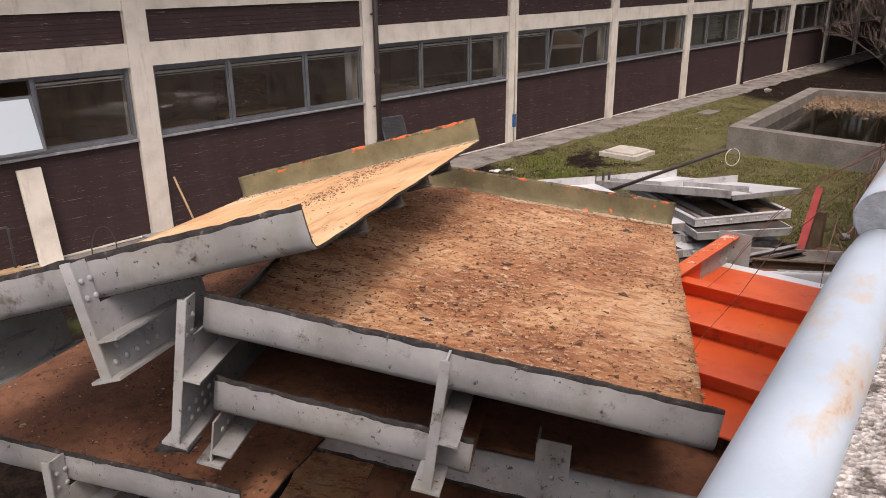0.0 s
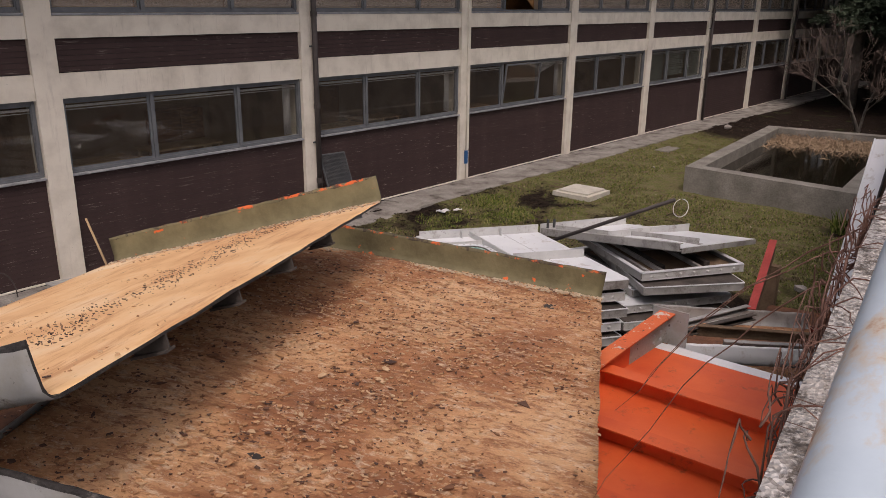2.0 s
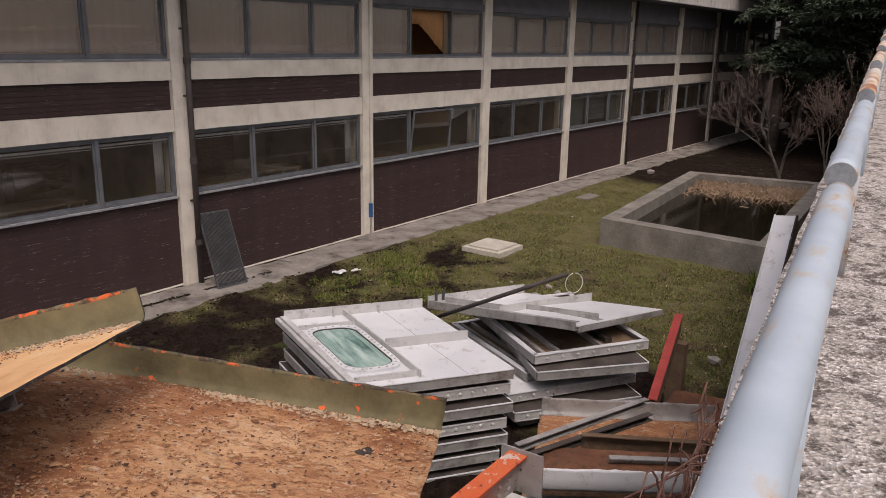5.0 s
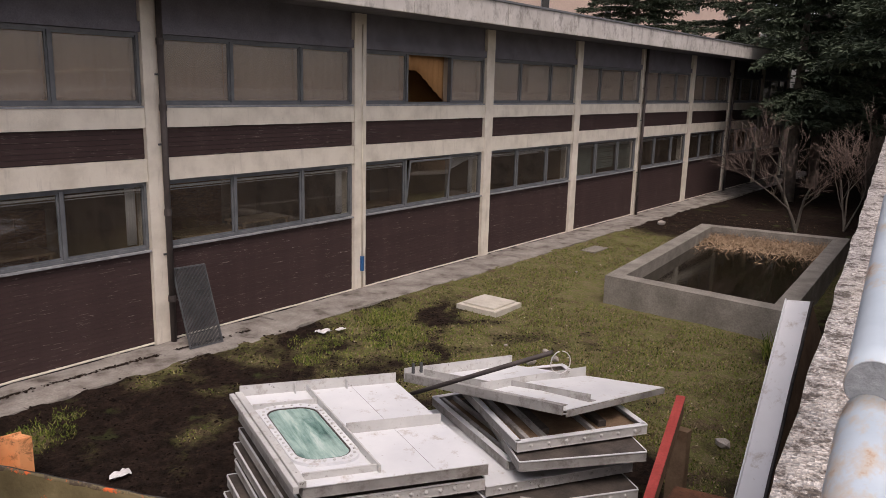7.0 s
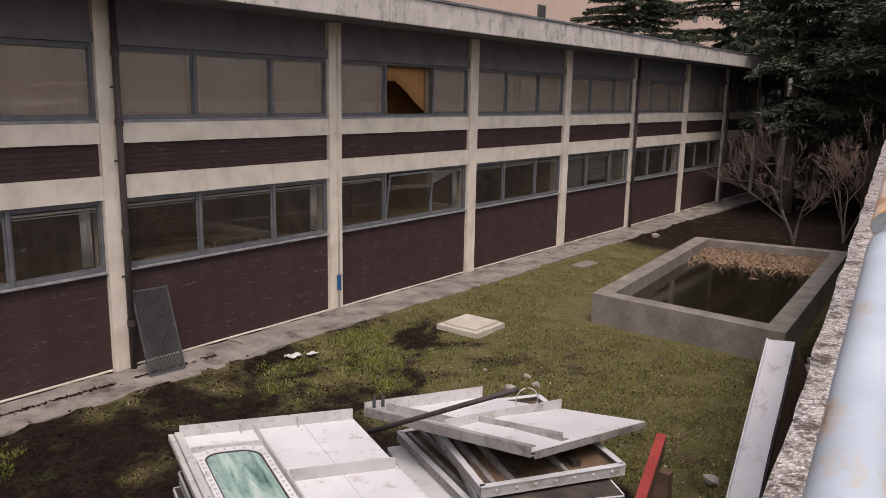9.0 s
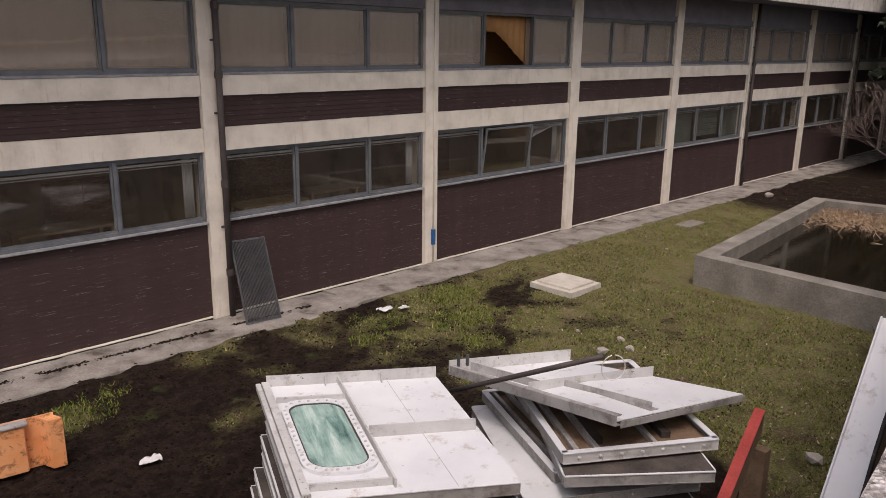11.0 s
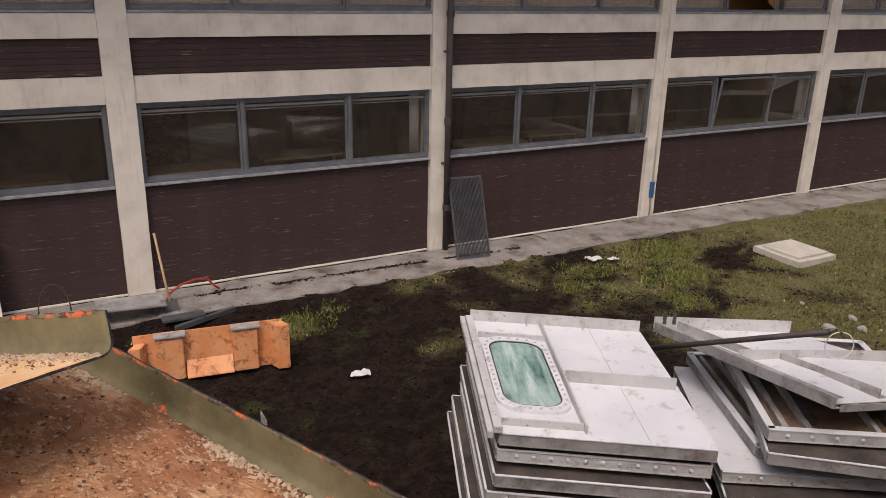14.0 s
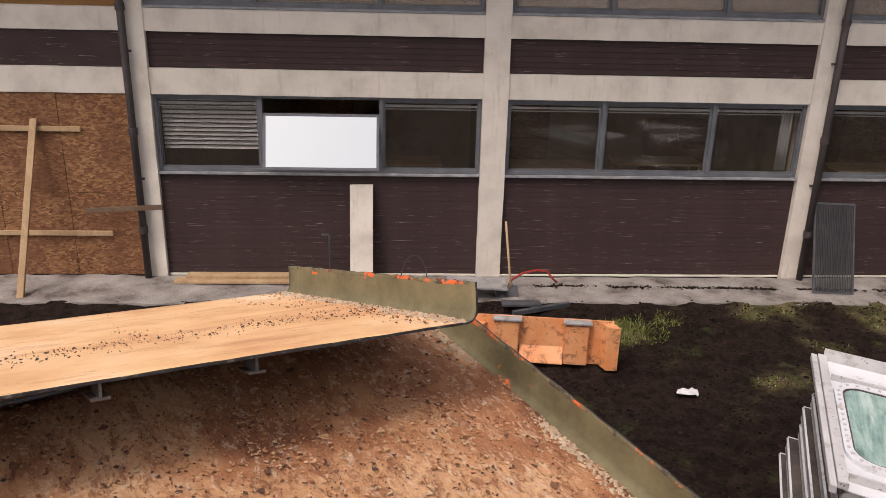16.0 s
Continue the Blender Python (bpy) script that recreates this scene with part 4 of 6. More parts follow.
gf = lambda x, y, z: (5.93 + x + 0.09 * z, -0.90 + y + z * 0.42 - 0.12 * x, 0.01 + z * 0.83)
for i in range(23):
    part("bar", box((0.03 + i * 0.031, -0.015, 0.03), (0.036 + i * 0.031, 0.015, 1.87), gf), M_GRATE, gr)
bm = bmesh.new()
for lo, hi in (((0, -0.018, 0), (0.76, 0.018, 0.03)), ((0, -0.018, 1.87), (0.76, 0.018, 1.9)), ((0, -0.018, 0.03), (0.024, 0.018, 1.87)), ((0.736, -0.018, 0.03), (0.76, 0.018, 1.87))):
    add_box(bm, lo, hi, 0, gf)
part("frame", bm, M_GRATE, gr)
shovel = thing("shovel", (0.2, -0.9, 0), "shovel with a pale wooden shaft leaning on a pillar", "shovel")
part("shaft", tube([(0.10, -0.95, 0.12), (0.04, -0.28, 1.20)], 0.022, 8), M_WOOD, shovel, "", True)
bm = bmesh.new()
add_box(bm, (-0.13, -0.012, -0.16), (0.13, 0.012, 0.16), 0, lambda x, y, z: (0.10 + x, -1.02 + y - z * 0.9, 0.10 - z * 0.35 - abs(x) * 0.2))
part("blade", bm, M_GRATE, shovel)
hose = thing("red_tube", (1.0, -0.7, 0), "bent red tube lying on the paving", "tube")
part("tube", tube([(0.08, -0.75, 0.06), (0.15, -0.7, 0.18), (0.36, -0.62, 0.28), (0.65, -0.55, 0.32), (0.85, -0.5, 0.28), (0.98, -0.5, 0.12), (1.06, -0.5, 0.05)], 0.022, 8), M_HOSE, hose, "", True)
sc = thing("scrap_steel_angle", (-0.3, -1.1, 0), "grimy steel scrap lying by the pillar", "scrap")
part("plate", box((-0.75, -0.28, 0.18), (0.35, 0.28, 0.215), lambda x, y, z: (-0.35 + x, -1.05 + y + 0.1 * x, z + 0.14 * abs(y) - 0.1 * x), 0.004), M_GRIMY, sc)
part("leg", box((-0.95, -1.15, 0.0), (-0.88, -0.95, 0.25)), M_GRATE, sc)
part("leg", box((-0.2, -1.15, 0.0), (-0.13, -0.95, 0.17)), M_GRATE, sc)
sc2 = thing("scrap_bar", (0.6, -1.6, 0), "dark steel bars lying on the paving edge", "scrap")
part("bar", box((-0.6, -0.04, 0.0), (0.6, 0.04, 0.08), lambda x, y, z: (0.55 + x * 0.9 - y * 0.3, -1.75 + y + x * 0.35, z), 0.004), M_GRATE, sc2)
part("bar", box((-0.35, -0.12, 0.08), (0.35, 0.12, 0.12), lambda x, y, z: (0.2 + x, -1.65 + y, z), 0.004), M_GRATE, sc2)

# ---- orange bucket plate ----
ox = thing("orange_steel_box", (0.2, -3.7, 0), "worn orange painted steel trough with stiffener plates, lying on soil", "trough")
oxa, oxu = Vector((-0.8, -3.42, -0.08)), Vector((2.1, -0.30, 0.0)).normalized()
oxn = Vector((oxu.y, -oxu.x, 0)) * -1
of = lambda a, d, h: oxa + oxu * a + Vector((-oxn.x, -oxn.y, 0)) * (-d) + Vector((0, 0, h))
part("back_plate", box((0, 0.05, 0.0), (2.12, 0.075, 0.74), of, 0.004), M_ORANGE, ox)
part("kick_plate", box((0.70, -0.10, 0.0), (1.37, 0.046, 0.02), lambda a, d, h: of(a, d, h + 0.03 + (d + 0.1) * 1.5), 0.003), M_ORANGE, ox)
for a0, a1 in ((0.30, 0.68), (1.38, 1.74)):
    part("stiffener", box((a0, -0.06, 0.02), (a1, 0.048, 0.68), of, 0.01), M_ORANGE, ox)
    part("lip", box((a0 - 0.02, -0.09, 0.70), (a1 + 0.04, 0.10, 0.735), lambda a, d, h: of(a, d, h), 0.006), M_STEEL, ox)
part("end_plate", box((1.95, -0.14, 0.0), (2.13, 0.048, 0.72), lambda a, d, h: of(a - d * 0.5, d, h), 0.006), M_ORANGE, ox)
part("end_plate", box((0.0, -0.14, 0.0), (0.16, 0.048, 0.62), lambda a, d, h: of(a + d * 0.5, d, h), 0.006), M_ORANGE, ox)

# ---- cover slab, pond ----
cv = thing("inspection_cover", (13.1, -3.55, -0.1), "pale square concrete inspection cover on the lawn", "cover")
part("frame", rough_box((12.50, -4.18, -0.2), (13.72, -2.96, 0.02), 0.2, 0.008), M_SLAB, cv)
part("lid", rough_box((12.62, -4.06, 0.022), (13.60, -3.08, 0.075), 0.2, 0.006), M_SLAB, cv)

PFL, PFR, PBR, PBL = Vector((15.6, -5.6, 0)), Vector((15.25, -10.4, 0)), Vector((26.6, -9.55, 0)), Vector((25.8, -4.6, 0))


def pond_place(s, t, z):
    p = PFL.lerp(PFR, t).lerp(PBL.lerp(PBR, t), s)
    return (p.x, p.y, z)


pond = thing("pond_basin", (20.8, -7.5, -0.1), "raised concrete pond basin with dark water and dry reeds", "pond")
ws, wt = 0.045, 0.095
part("wall", rough_box((0, 0, -0.2), (ws, 1, 0.67), 0.06, 0.0, pond_place), M_POND, pond)
part("wall", rough_box((1 - ws, 0, -0.2), (1, 1, 0.67), 0.06, 0.0, pond_place), M_POND, pond)
part("wall", rough_box((ws + 0.0005, 0, -0.2), (1 - ws - 0.0005, wt, 0.667), 0.06, 0.0, pond_place), M_POND, pond)
part("wall", rough_box((ws + 0.0005, 1 - wt, -0.2), (1 - ws - 0.0005, 1, 0.667), 0.06, 0.0, pond_place), M_POND, pond)
wb = bmesh.new()
wb.faces.new([wb.verts.new(pond_place(s, t, 0.30)) for s, t in ((ws, wt), (1 - ws, wt), (1 - ws, 1 - wt), (ws, 1 - wt))])
structure("water", wb, M_WATER, "dark still murky pond water", "water")
reeds = bmesh.new()
for i in range(2600):
    if i < 2200:
        s, t = 1 - ws - abs(rng.gauss(0, 0.10)) - 0.005, rng.uniform(wt + 0.02, 1 - wt - 0.02)
        if s < 0.55:
            continue
    else:
        s, t = ws + abs(rng.gauss(0, 0.02)) + 0.005, rng.uniform(0.35, 0.85)
    b0 = Vector(pond_place(s, t, 0.29))
    L = rng.uniform(0.15, 0.55) * (1 if i < 2200 else 0.5)
    d = Vector((rng.gauss(0, 0.6), rng.gauss(0, 0.6), rng.uniform(0.1, 1.0))).normalized()
    sd = d.orthogonal().normalized() * rng.uniform(0.006, 0.016)
    mid = b0 + d * L * 0.6
    tip = b0 + d * L + Vector((rng.gauss(0, 0.1), rng.gauss(0, 0.1), -L * 0.35))
    vs = [reeds.verts.new(v) for v in (b0 - sd, b0 + sd, mid + sd, mid - sd, tip)]
    reeds.faces.new(vs[:4])
    reeds.faces.new((vs[3], vs[2], vs[4]))
tagged(part("reeds", reeds, M_REED), "tangle of dry brown reeds in the pond", "reeds", "", "stuff")

# ---- parapet, rail and terrace ----
SL = 0.127
ANG = math.atan(SL)


def along(a, d, z):
    """a metres along the parapet from x = 0, d metres towards the court."""
    return (a * math.cos(ANG) - d * math.sin(ANG), -14.03 + a * math.sin(ANG) + d * math.cos(ANG), z + 0.054 * min(a, 14.0))


par = structure("wall_parapet", rough_box((-14.0, -0.34, 3.6), (46.0, 0.205, 4.435), 0.11, 0.014, along), M_PEBBLE, "parapet of exposed-aggregate concrete with a worn edge", "parapet")
structure("wall_retaining", rough_box((-14.0, -0.30, -0.6), (46.0, 0.16, 3.598), 0.9, 0.0, along), M_TERR, "plain concrete retaining wall below the parapet", "wall")
structure("floor_terrace", rough_box((-16.0, -30.0, 3.9), (46.0, -0.342, 4.02), 2.0, 0.0, along), M_TERR, "grey concrete terrace floor", "floor")
structure("wall_terrace_end", box((-14.3, -30.0, -0.4), (-14.01, 0.15, 4.6), along), M_TERR, "plain concrete end wall", "wall")

rail = thing("handrail", (-2, -14.4, 4.6), "pale blue painted pipe handrail with rust stains", "handrail")
joints = [-11.5, -9.0, -6.5, -4.08, -1.64, 0.85, 3.35, 5.85, 8.35, 10.85, 13.35]
for i, (a, b) in enumerate(zip(joints, joints[1:])):
    n = 24
    lift = lambda q: 5.145 - 0.025 * (b - a) * q
    pts = [Vector(along(a + (b - a) * j / n, -0.014, lift(j / n))) for j in range(n + 1)]
    r = [0.051] * n + [0.045]
    part("pipe", tube(pts, r, 22), M_RAIL if a < -1.5 else M_RAIL2, rail, "", True)
    part("plug", tube([along(a - 0.004, -0.014, lift(0)), along(a + 0.02, -0.014, lift(0))], 0.0485, 22), M_PLUG, rail, "grey cracked pipe plug")
    for q in (0.5,):
        aa = a + (b - a) * q
        part("post", tube([along(aa, -0.03, 4.40), along(aa, -0.03, lift(q) - 0.03)], 0.028, 14), M_RAIL, rail, "", True)

# ---- steel deck trays ----
rivet_me = bpy.data.meshes.new("rivet")
bm = bmesh.new()
bmesh.ops.create_uvsphere(bm, u_segments=8, v_segments=5, radius=0.02)
for v in bm.verts:
    v.co.z = v.co.z * 0.7
for f_ in bm.faces:
    f_.smooth = True
bm.to_mesh(rivet_me)
bm.free()
rivet_me.materials.append(M_STEEL)
rivet_w = rivet_me.copy()
rivet_w.materials.clear()
rivet_w.materials.append(M_DIRTYW)


rivet_big = rivet_w.copy()
rivet_big.transform(Matrix.Scale(1.35, 4))


def rivet(parent, at, normal, me=None):
    q = Vector(normal).to_track_quat("Z", "Y")
    return shared("rivet", me or rivet_me, Matrix.Translation(at) @ q.to_matrix().to_4x4(), parent)


class Tray:
    """A deck plate over four corners with upturned flanges at front and back; s runs right to left, t front to back, h up."""

    def __init__(self, name, label, fr, fl, br, bl, deck, inner, outer, flange=0.25, rough=0.006, holes=(), front=True, back=True, group="steel deck plates", edge_cut=M_CUT):
        self.c = [Vector(p) for p in (fr, fl, br, bl)]
        fr, fl, br, bl = self.c
        self.n = ((bl - br) + (fl - fr)).cross((br - fr) + (bl - fl)).normalized()
        if self.n.z < 0:
            self.n = -self.n
        self.ls, self.lt = ((fl - fr).length + (bl - br).length) / 2, ((br - fr).length + (bl - fl).length) / 2
        ctr = (fr + fl + br + bl) / 4
        self.root = thing(name, ctr, label, "steel plate", group)
        self.flange, self.outer, self.deckmat = flange, outer, deck
        ns, nt = 30, 44
        bm = bmesh.new()
        top, bot = {}, {}
        for i in range(ns + 1):
            for j in range(nt + 1):
                s, t = i / ns, j / nt
                p = self.f(s, t, 0)
                w = noise.fractal(p * 1.3, 0.9, 2.0, 5) * rough * 1.5 + noise.noise(p * 9.0) * rough * 0.6
                ss = s + (noise.noise(p * 5.0) * 0.006 if i in (0, ns) else 0)
                top[i, j] = bm.verts.new(self.f(ss, t, 0.006 + w))
                bot[i, j] = bm.verts.new(self.f(ss, t, -0.012))
        for i in range(ns):
            for j in range(nt):
                a = bm.faces.new((top[i, j], top[i + 1, j], top[i + 1, j + 1], top[i, j + 1]))
                a.smooth = True
                b = bm.faces.new((bot[i, j], bot[i, j + 1], bot[i + 1, j + 1], bot[i + 1, j]))
                b.material_index = 1
        for j in range(nt):
            for i in (0, ns):
                bm.faces.new((top[i, j], bot[i, j], bot[i, j + 1], top[i, j + 1])).material_index = 2
        for i in range(ns):
            for j in (0, nt):
                bm.faces.new((top[i, j], bot[i, j], bot[i + 1, j], top[i + 1, j])).material_index = 1
        # rusty plates get a shade-dark underside in place of grey steel
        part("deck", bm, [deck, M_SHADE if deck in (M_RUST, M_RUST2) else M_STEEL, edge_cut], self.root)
        if front:
            self.make_flange("front_flange", 0.0, -1, inner, outer)
        if back:
            self.make_flange("back_flange", 1.0, 1, inner, outer)

    def f(self, s, t, h):
        fr, fl, br, bl = self.c
        return fr.lerp(fl, s).lerp(br.lerp(bl, s), t) + self.n * h

    def make_flange(self, name, t0, way, inner, outer):
        prof = [(0.0, 0.004), (0.030, 0.010), (0.052, 0.028), (0.064, 0.06), (0.068, abs(self.flange) * 0.6), (0.068, abs(self.flange) * 0.88), (0.068, abs(self.flange))]
        sg = 1 if self.flange > 0 else -1
        bm = bmesh.new()
        ns = 48
        grid = []
        for i in range(ns + 1):
            s = i / ns
            row = []
            for side, off in ((0, 0.0), (1, 0.014)):
                for m, (d, h) in enumerate(prof):
                    p = self.f(s, t0, 0)
                    cut = noise.fractal(p * 11.0, 0.9, 2.0, 4) * 0.010 if m == len(prof) - 1 else (noise.fractal(p * 8.0, 0.8, 2.0, 4) * 0.014 if m == len(prof) - 2 else 0.0)
                    hh = sg * (h + cut - (off if m < 4 else 0))
                    row.append(bm.verts.new(self.f(s, t0 + way * (d + (off if m > 2 else 0)) / self.lt, hh)))
            grid.append(row)
        k = len(prof)
        for a, b in zip(grid, grid[1:]):
            for m in range(k - 1):
                x = bm.faces.new((a[m], b[m], b[m + 1], a[m + 1]))
                y = bm.faces.new((a[k + m], a[k + m + 1], b[k + m + 1], b[k + m]))
                y.material_index = 1
                if m == k - 2:
                    y.material_index = x.material_index = 2 if way < 0 else 3
                    y.material_index = 2
                x.smooth = y.smooth = True
            bm.faces.new((a[k - 1], b[k - 1], b[2 * k - 1], a[2 * k - 1])).material_index = 2
            bm.faces.new((a[0], a[k], b[k], b[0])).material_index = 1
        for row in (grid[0], grid[-1]):
            for m in range(k - 1):
                bm.faces.new((row[m], row[m + 1], row[k + m + 1], row[k + m])).material_index = 2
        part(name, bm, [inner, outer, M_CUT if outer is M_STEEL else outer, M_CHIPPED if inner is M_OLIVE else inner], self.root)

    def ribs(self, ts, depth=0.15, m=None, s1=0.996):
        for t in ts:
            g = lambda a, b, h: self.f(a, t + b / self.lt, h)
            rb = part("rib", box((0.004, -0.006, -depth), (s1, 0.006, -0.014), g), m or M_STEEL, self.root)
            part("rib_lip", box((0.004, -0.045, -depth - 0.014), (s1, 0.045, -depth - 0.001), g), m or M_STEEL, self.root)

    def girder(self, s, t0=-0.05, t1=0.98, height=0.42, bracket=True, m=None):
        """A riveted cross girder under the plate with an end bracket at the front flange."""
        m = m or M_STEEL
        g = lambda a, b, h: self.f(s + a / self.ls, b, h)
        hh = 0.018
        part("girder_web", box((-0.007, t0, -height), (0.007, t1, -hh), g), m, self.root)
        part("girder_flange", box((-0.09, t0 - 0.006, -height - 0.018), (0.09, t1, -height - 0.001), g), m, self.root)
        part("girder_shelf", box((-0.15, t0 - 0.004, -0.215), (-0.0075, t0 + 0.16, -0.20), g), m, self.root)
        nrm = (self.f(s - 0.01, 0.1, 0) - self.f(s, 0.1, 0)).normalized()
        for i in range(5):
            for j in range(2):
                tt = t0 + (0.09 + 0.10 * i + 0.05 * j) / self.lt
                rivet(self.root, self.f(s, tt, -height + 0.06 + 0.085 * j) + nrm * 0.008, nrm)
        if bracket:
            top = self.flange - 0.01
            part("bracket", box((-0.007, t0, -0.017), (0.007, -0.09 / self.lt, top), g), m, self.root)
            part("end_strip", box((-0.032, t0 - 0.02 / self.lt, -height - 0.018), (0.032, t0 - 0.001, top + 0.012), g, 0.003), m, self.root, "pale end strip of the girder")
            for i in range(2):
                for j in range(2):
                    rivet(self.root, self.f(s, t0 + (0.05 + 0.07 * i) / self.lt, 0.03 + 0.10 * j) + nrm * 0.008, nrm)


A = Tray("steel_deck_plate", "torch-cut steel deck plate with smooth orange rust, tilted on the pile",
         (-5.43, -12.05, 3.825), (-6.95, -9.76, 3.075), (-1.52, -9.88, 3.485), (-3.04, -7.59, 2.735), M_RUST2, M_OLIVE, M_STEEL, 0.25, 0.004)
# rib stubs coloured dark for the shade below the plate
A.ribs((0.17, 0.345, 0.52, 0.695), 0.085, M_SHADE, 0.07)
A.girder(0.46, -0.05, 0.2)
A.girder(0.86, -0.05, 0.2)
B = Tray("steel_deck_plate", "torch-cut steel deck plate thick with flaking brown rust",
         (-4.34, -13.83, 2.835), (-5.75, -11.37, 3.245), (0.03, -11.42, 2.47), (-1.81, -8.45, 2.92), M_RUST, M_OLIVE, M_STEEL, 0.26, 0.014)
B.ribs((0.15, 0.4, 0.65, 0.9))
B.girder(0.50, -0.05, 0.6, 0.5)
B.girder(1.02, -0.05, 0.6, 0.62)
part("torn_plate", rough_box((-0.10, -0.058, -0.662), (0.12, -0.02, -0.642), 0.03, 0.022, lambda a, b, h: B.f(1.02 + a / B.ls, b + 0.5 * a * b, h + 0.25 * a * a)), M_CUT, B.root, "torn blackened flange end")
dz = Vector((0.02, 0.03, -0.54))
C = Tray("steel_deck_plate", "grey steel deck plate under the rusted ones",
         B.f(0.45, 0, 0) + dz, B.f(1.0, 0, 0) + dz, B.f(0.45, 1, 0) + dz, B.f(1.0, 1, 0) + dz, M_RUSTD, M_OLIVE, M_STEEL, 0.25, 0.006)
C.girder(0.98, -0.03, 0.3, 0.28, False)
D = Tray("steel_deck_plate", "rust-covered steel deck plate low in the pile",
         (-5.72, -11.55, 2.0), (-6.90, -8.85, 2.0), (-1.65, -9.90, 1.9), (-2.80, -7.2, 1.9), M_RUSTD, M_OLIVE, M_STEEL, 0.25, 0.012)
D.girder(0.45, -0.05, 0.3, 0.4)
G = Tray("steel_deck_plate", "grey steel deck plate turned over, flanges down",
         (-3.55, -13.95, 2.0), (-4.78, -11.05, 2.12), (-0.4, -12.0, 1.7), (-1.5, -9.4, 1.8), M_RUSTD, M_STEEL, M_STEEL, -0.27, 0.008)
part("end_plate", box((0.40, -0.022, -0.45), (0.47, -0.019, 0.22), G.f), M_STEEL, G.root)
part("end_plate", box((0.47, -0.019, -0.45), (0.474, 0.05, 0.18), G.f), M_STEEL, G.root)
for j in range(4):
    rivet(G.root, G.f(0.435, -0.0235, -0.30 + 0.13 * j), (G.f(0.4, -0.2, 0) - G.f(0.4, 0, 0)).normalized())
G2 = Tray("steel_deck_plate", "rust-covered steel deck plate at the bottom of the pile",
          (-3.9, -14.0, 1.50), (-5.3, -11.75, 1.50), (-0.2, -11.9, 1.42), (-1.6, -9.5, 1.42), M_RUSTD, M_OLIVE, M_STEEL, 0.12, 0.010)
for lvl, (dx, dy) in ((0.95, (0.1, 0.1)), (0.42, (0.0, 0.15))):
    t_ = Tray("steel_deck_plate", "grimy steel deck plate at the foot of the pile",
              (-4.3 + dx, -13.4 + dy, lvl), (-5.9 + dx, -11.1 + dy, lvl), (-0.5 + dx, -11.1 + dy, lvl), (-2.1 + dx, -8.8 + dy, lvl), M_RUST, M_OLIVE, M_STEEL, 0.25, 0.006)
    t_.girder(0.15, height=0.4)
    t_.girder(0.85, height=0.4)

# loose rust flakes lying on the plates
def flakes(tray, count, dense, rmin, rvar, m=None):
    bm = bmesh.new()
    for i in range(count):
        s, t = rng.random(), rng.random()
        if dense(s, t) < rng.uniform(-0.9, 0.45):
            continue
        r = rmin + rvar * rng.random() ** 2
        if rng.random() < 0.025:
            r *= 1.8
        p0 = tray.f(s, t, 0.010 + rng.uniform(0, 0.014))
        a = rng.choice((2.09, 5.23)) + rng.gauss(0, 0.6)
        ex = Vector((math.cos(a), math.sin(a), rng.uniform(-0.14, 0.14))).normalized()
        ey = tray.n.cross(ex).normalized()
        n = rng.choice((3, 4, 5))
        asp = rng.uniform(0.35, 1.0)
        ring = []
        for q in range(n):
            ang = 6.283 * q / n + rng.uniform(-0.4, 0.4)
            ring.append(p0 + ex * math.cos(ang) * r * rng.uniform(0.6, 1.3) + ey * math.sin(ang) * r * asp * rng.uniform(0.6, 1.2))
        lo = [bm.verts.new(v) for v in ring]
        hi = [bm.verts.new(v + tray.n * rng.uniform(0.002, 0.007)) for v in ring]
        bm.faces.new(hi)
        for q in range(n):
            bm.faces.new((lo[q], lo[(q + 1) % n], hi[(q + 1) % n], hi[q]))
    tagged(part("rust_flakes", bm, m or M_FLAKE), "loose flakes of brown rust on the steel plate" if m is None else "dark dirt and rust crumbs lying on the plate", "rust flakes", "", "stuff")


flakes(B, 15000, lambda s, t: noise.fractal(Vector((s * 3, t * 4, 7)), 0.8, 2.0, 4) + (0.5 if t > 0.8 else 0.0), 0.005, 0.016)
flakes(A, 9000, lambda s, t: noise.fractal(Vector((s * 2, t * 7, 3)), 0.8, 2.0, 4) - 1.15 + (1.0 if t > 0.94 else 0.0), 0.004, 0.012)
flakes(A, 9000, lambda s, t: 0.7 - abs(s - 0.34 + 0.06 * noise.noise(Vector((t * 3, 0, 5)))) * 13 + 0.8 * noise.fractal(Vector((s * 12, t * 9, 3)), 0.8, 2.0, 3) - 0.3, 0.003, 0.009, M_GRIT)
flakes(B, 160, lambda s, t: 0.9 - 9 * ((s - 0.55) ** 2 + (t - 0.62) ** 2), 0.02, 0.03)
flakes(B, 70, lambda s, t: 0.4, 0.025, 0.03)
flakes(D, 6000, lambda s, t: noise.fractal(Vector((s * 3, t * 4, 1)), 0.8, 2.0, 4), 0.005, 0.013, M_GRIT)

# ---- red-lead plate, upside down, ribs up ----
R = thing("red_lead_plate", (-1.5, -12.9, 2.2), "upturned steel plate in orange-red lead paint with ribs", "steel plate", "steel deck plates")
rf = lambda x, y, h: Vector((x + (y + 12.1) * -0.05, y - 0.02 * x, 2.2 + h))
part("sheet", box((-3.3, -13.75, -0.014), (-0.12, -12.1, 0.0), rf), M_RED, R)
part("white_edge", box((-0.12, -13.75, -0.013), (0.02, -12.1, 0.004), rf), M_WHITE, R, "white painted plate margin")
for x in (-1.05, -1.88, -2.70):
    part("rib", box((x - 0.006, -13.74, 0.0), (x + 0.006, -12.11, 0.15), rf), M_RED, R)
    part("rib_lip", box((x - 0.12, -13.74, 0.151), (x + 0.03, -12.11, 0.162), rf), M_RED, R)
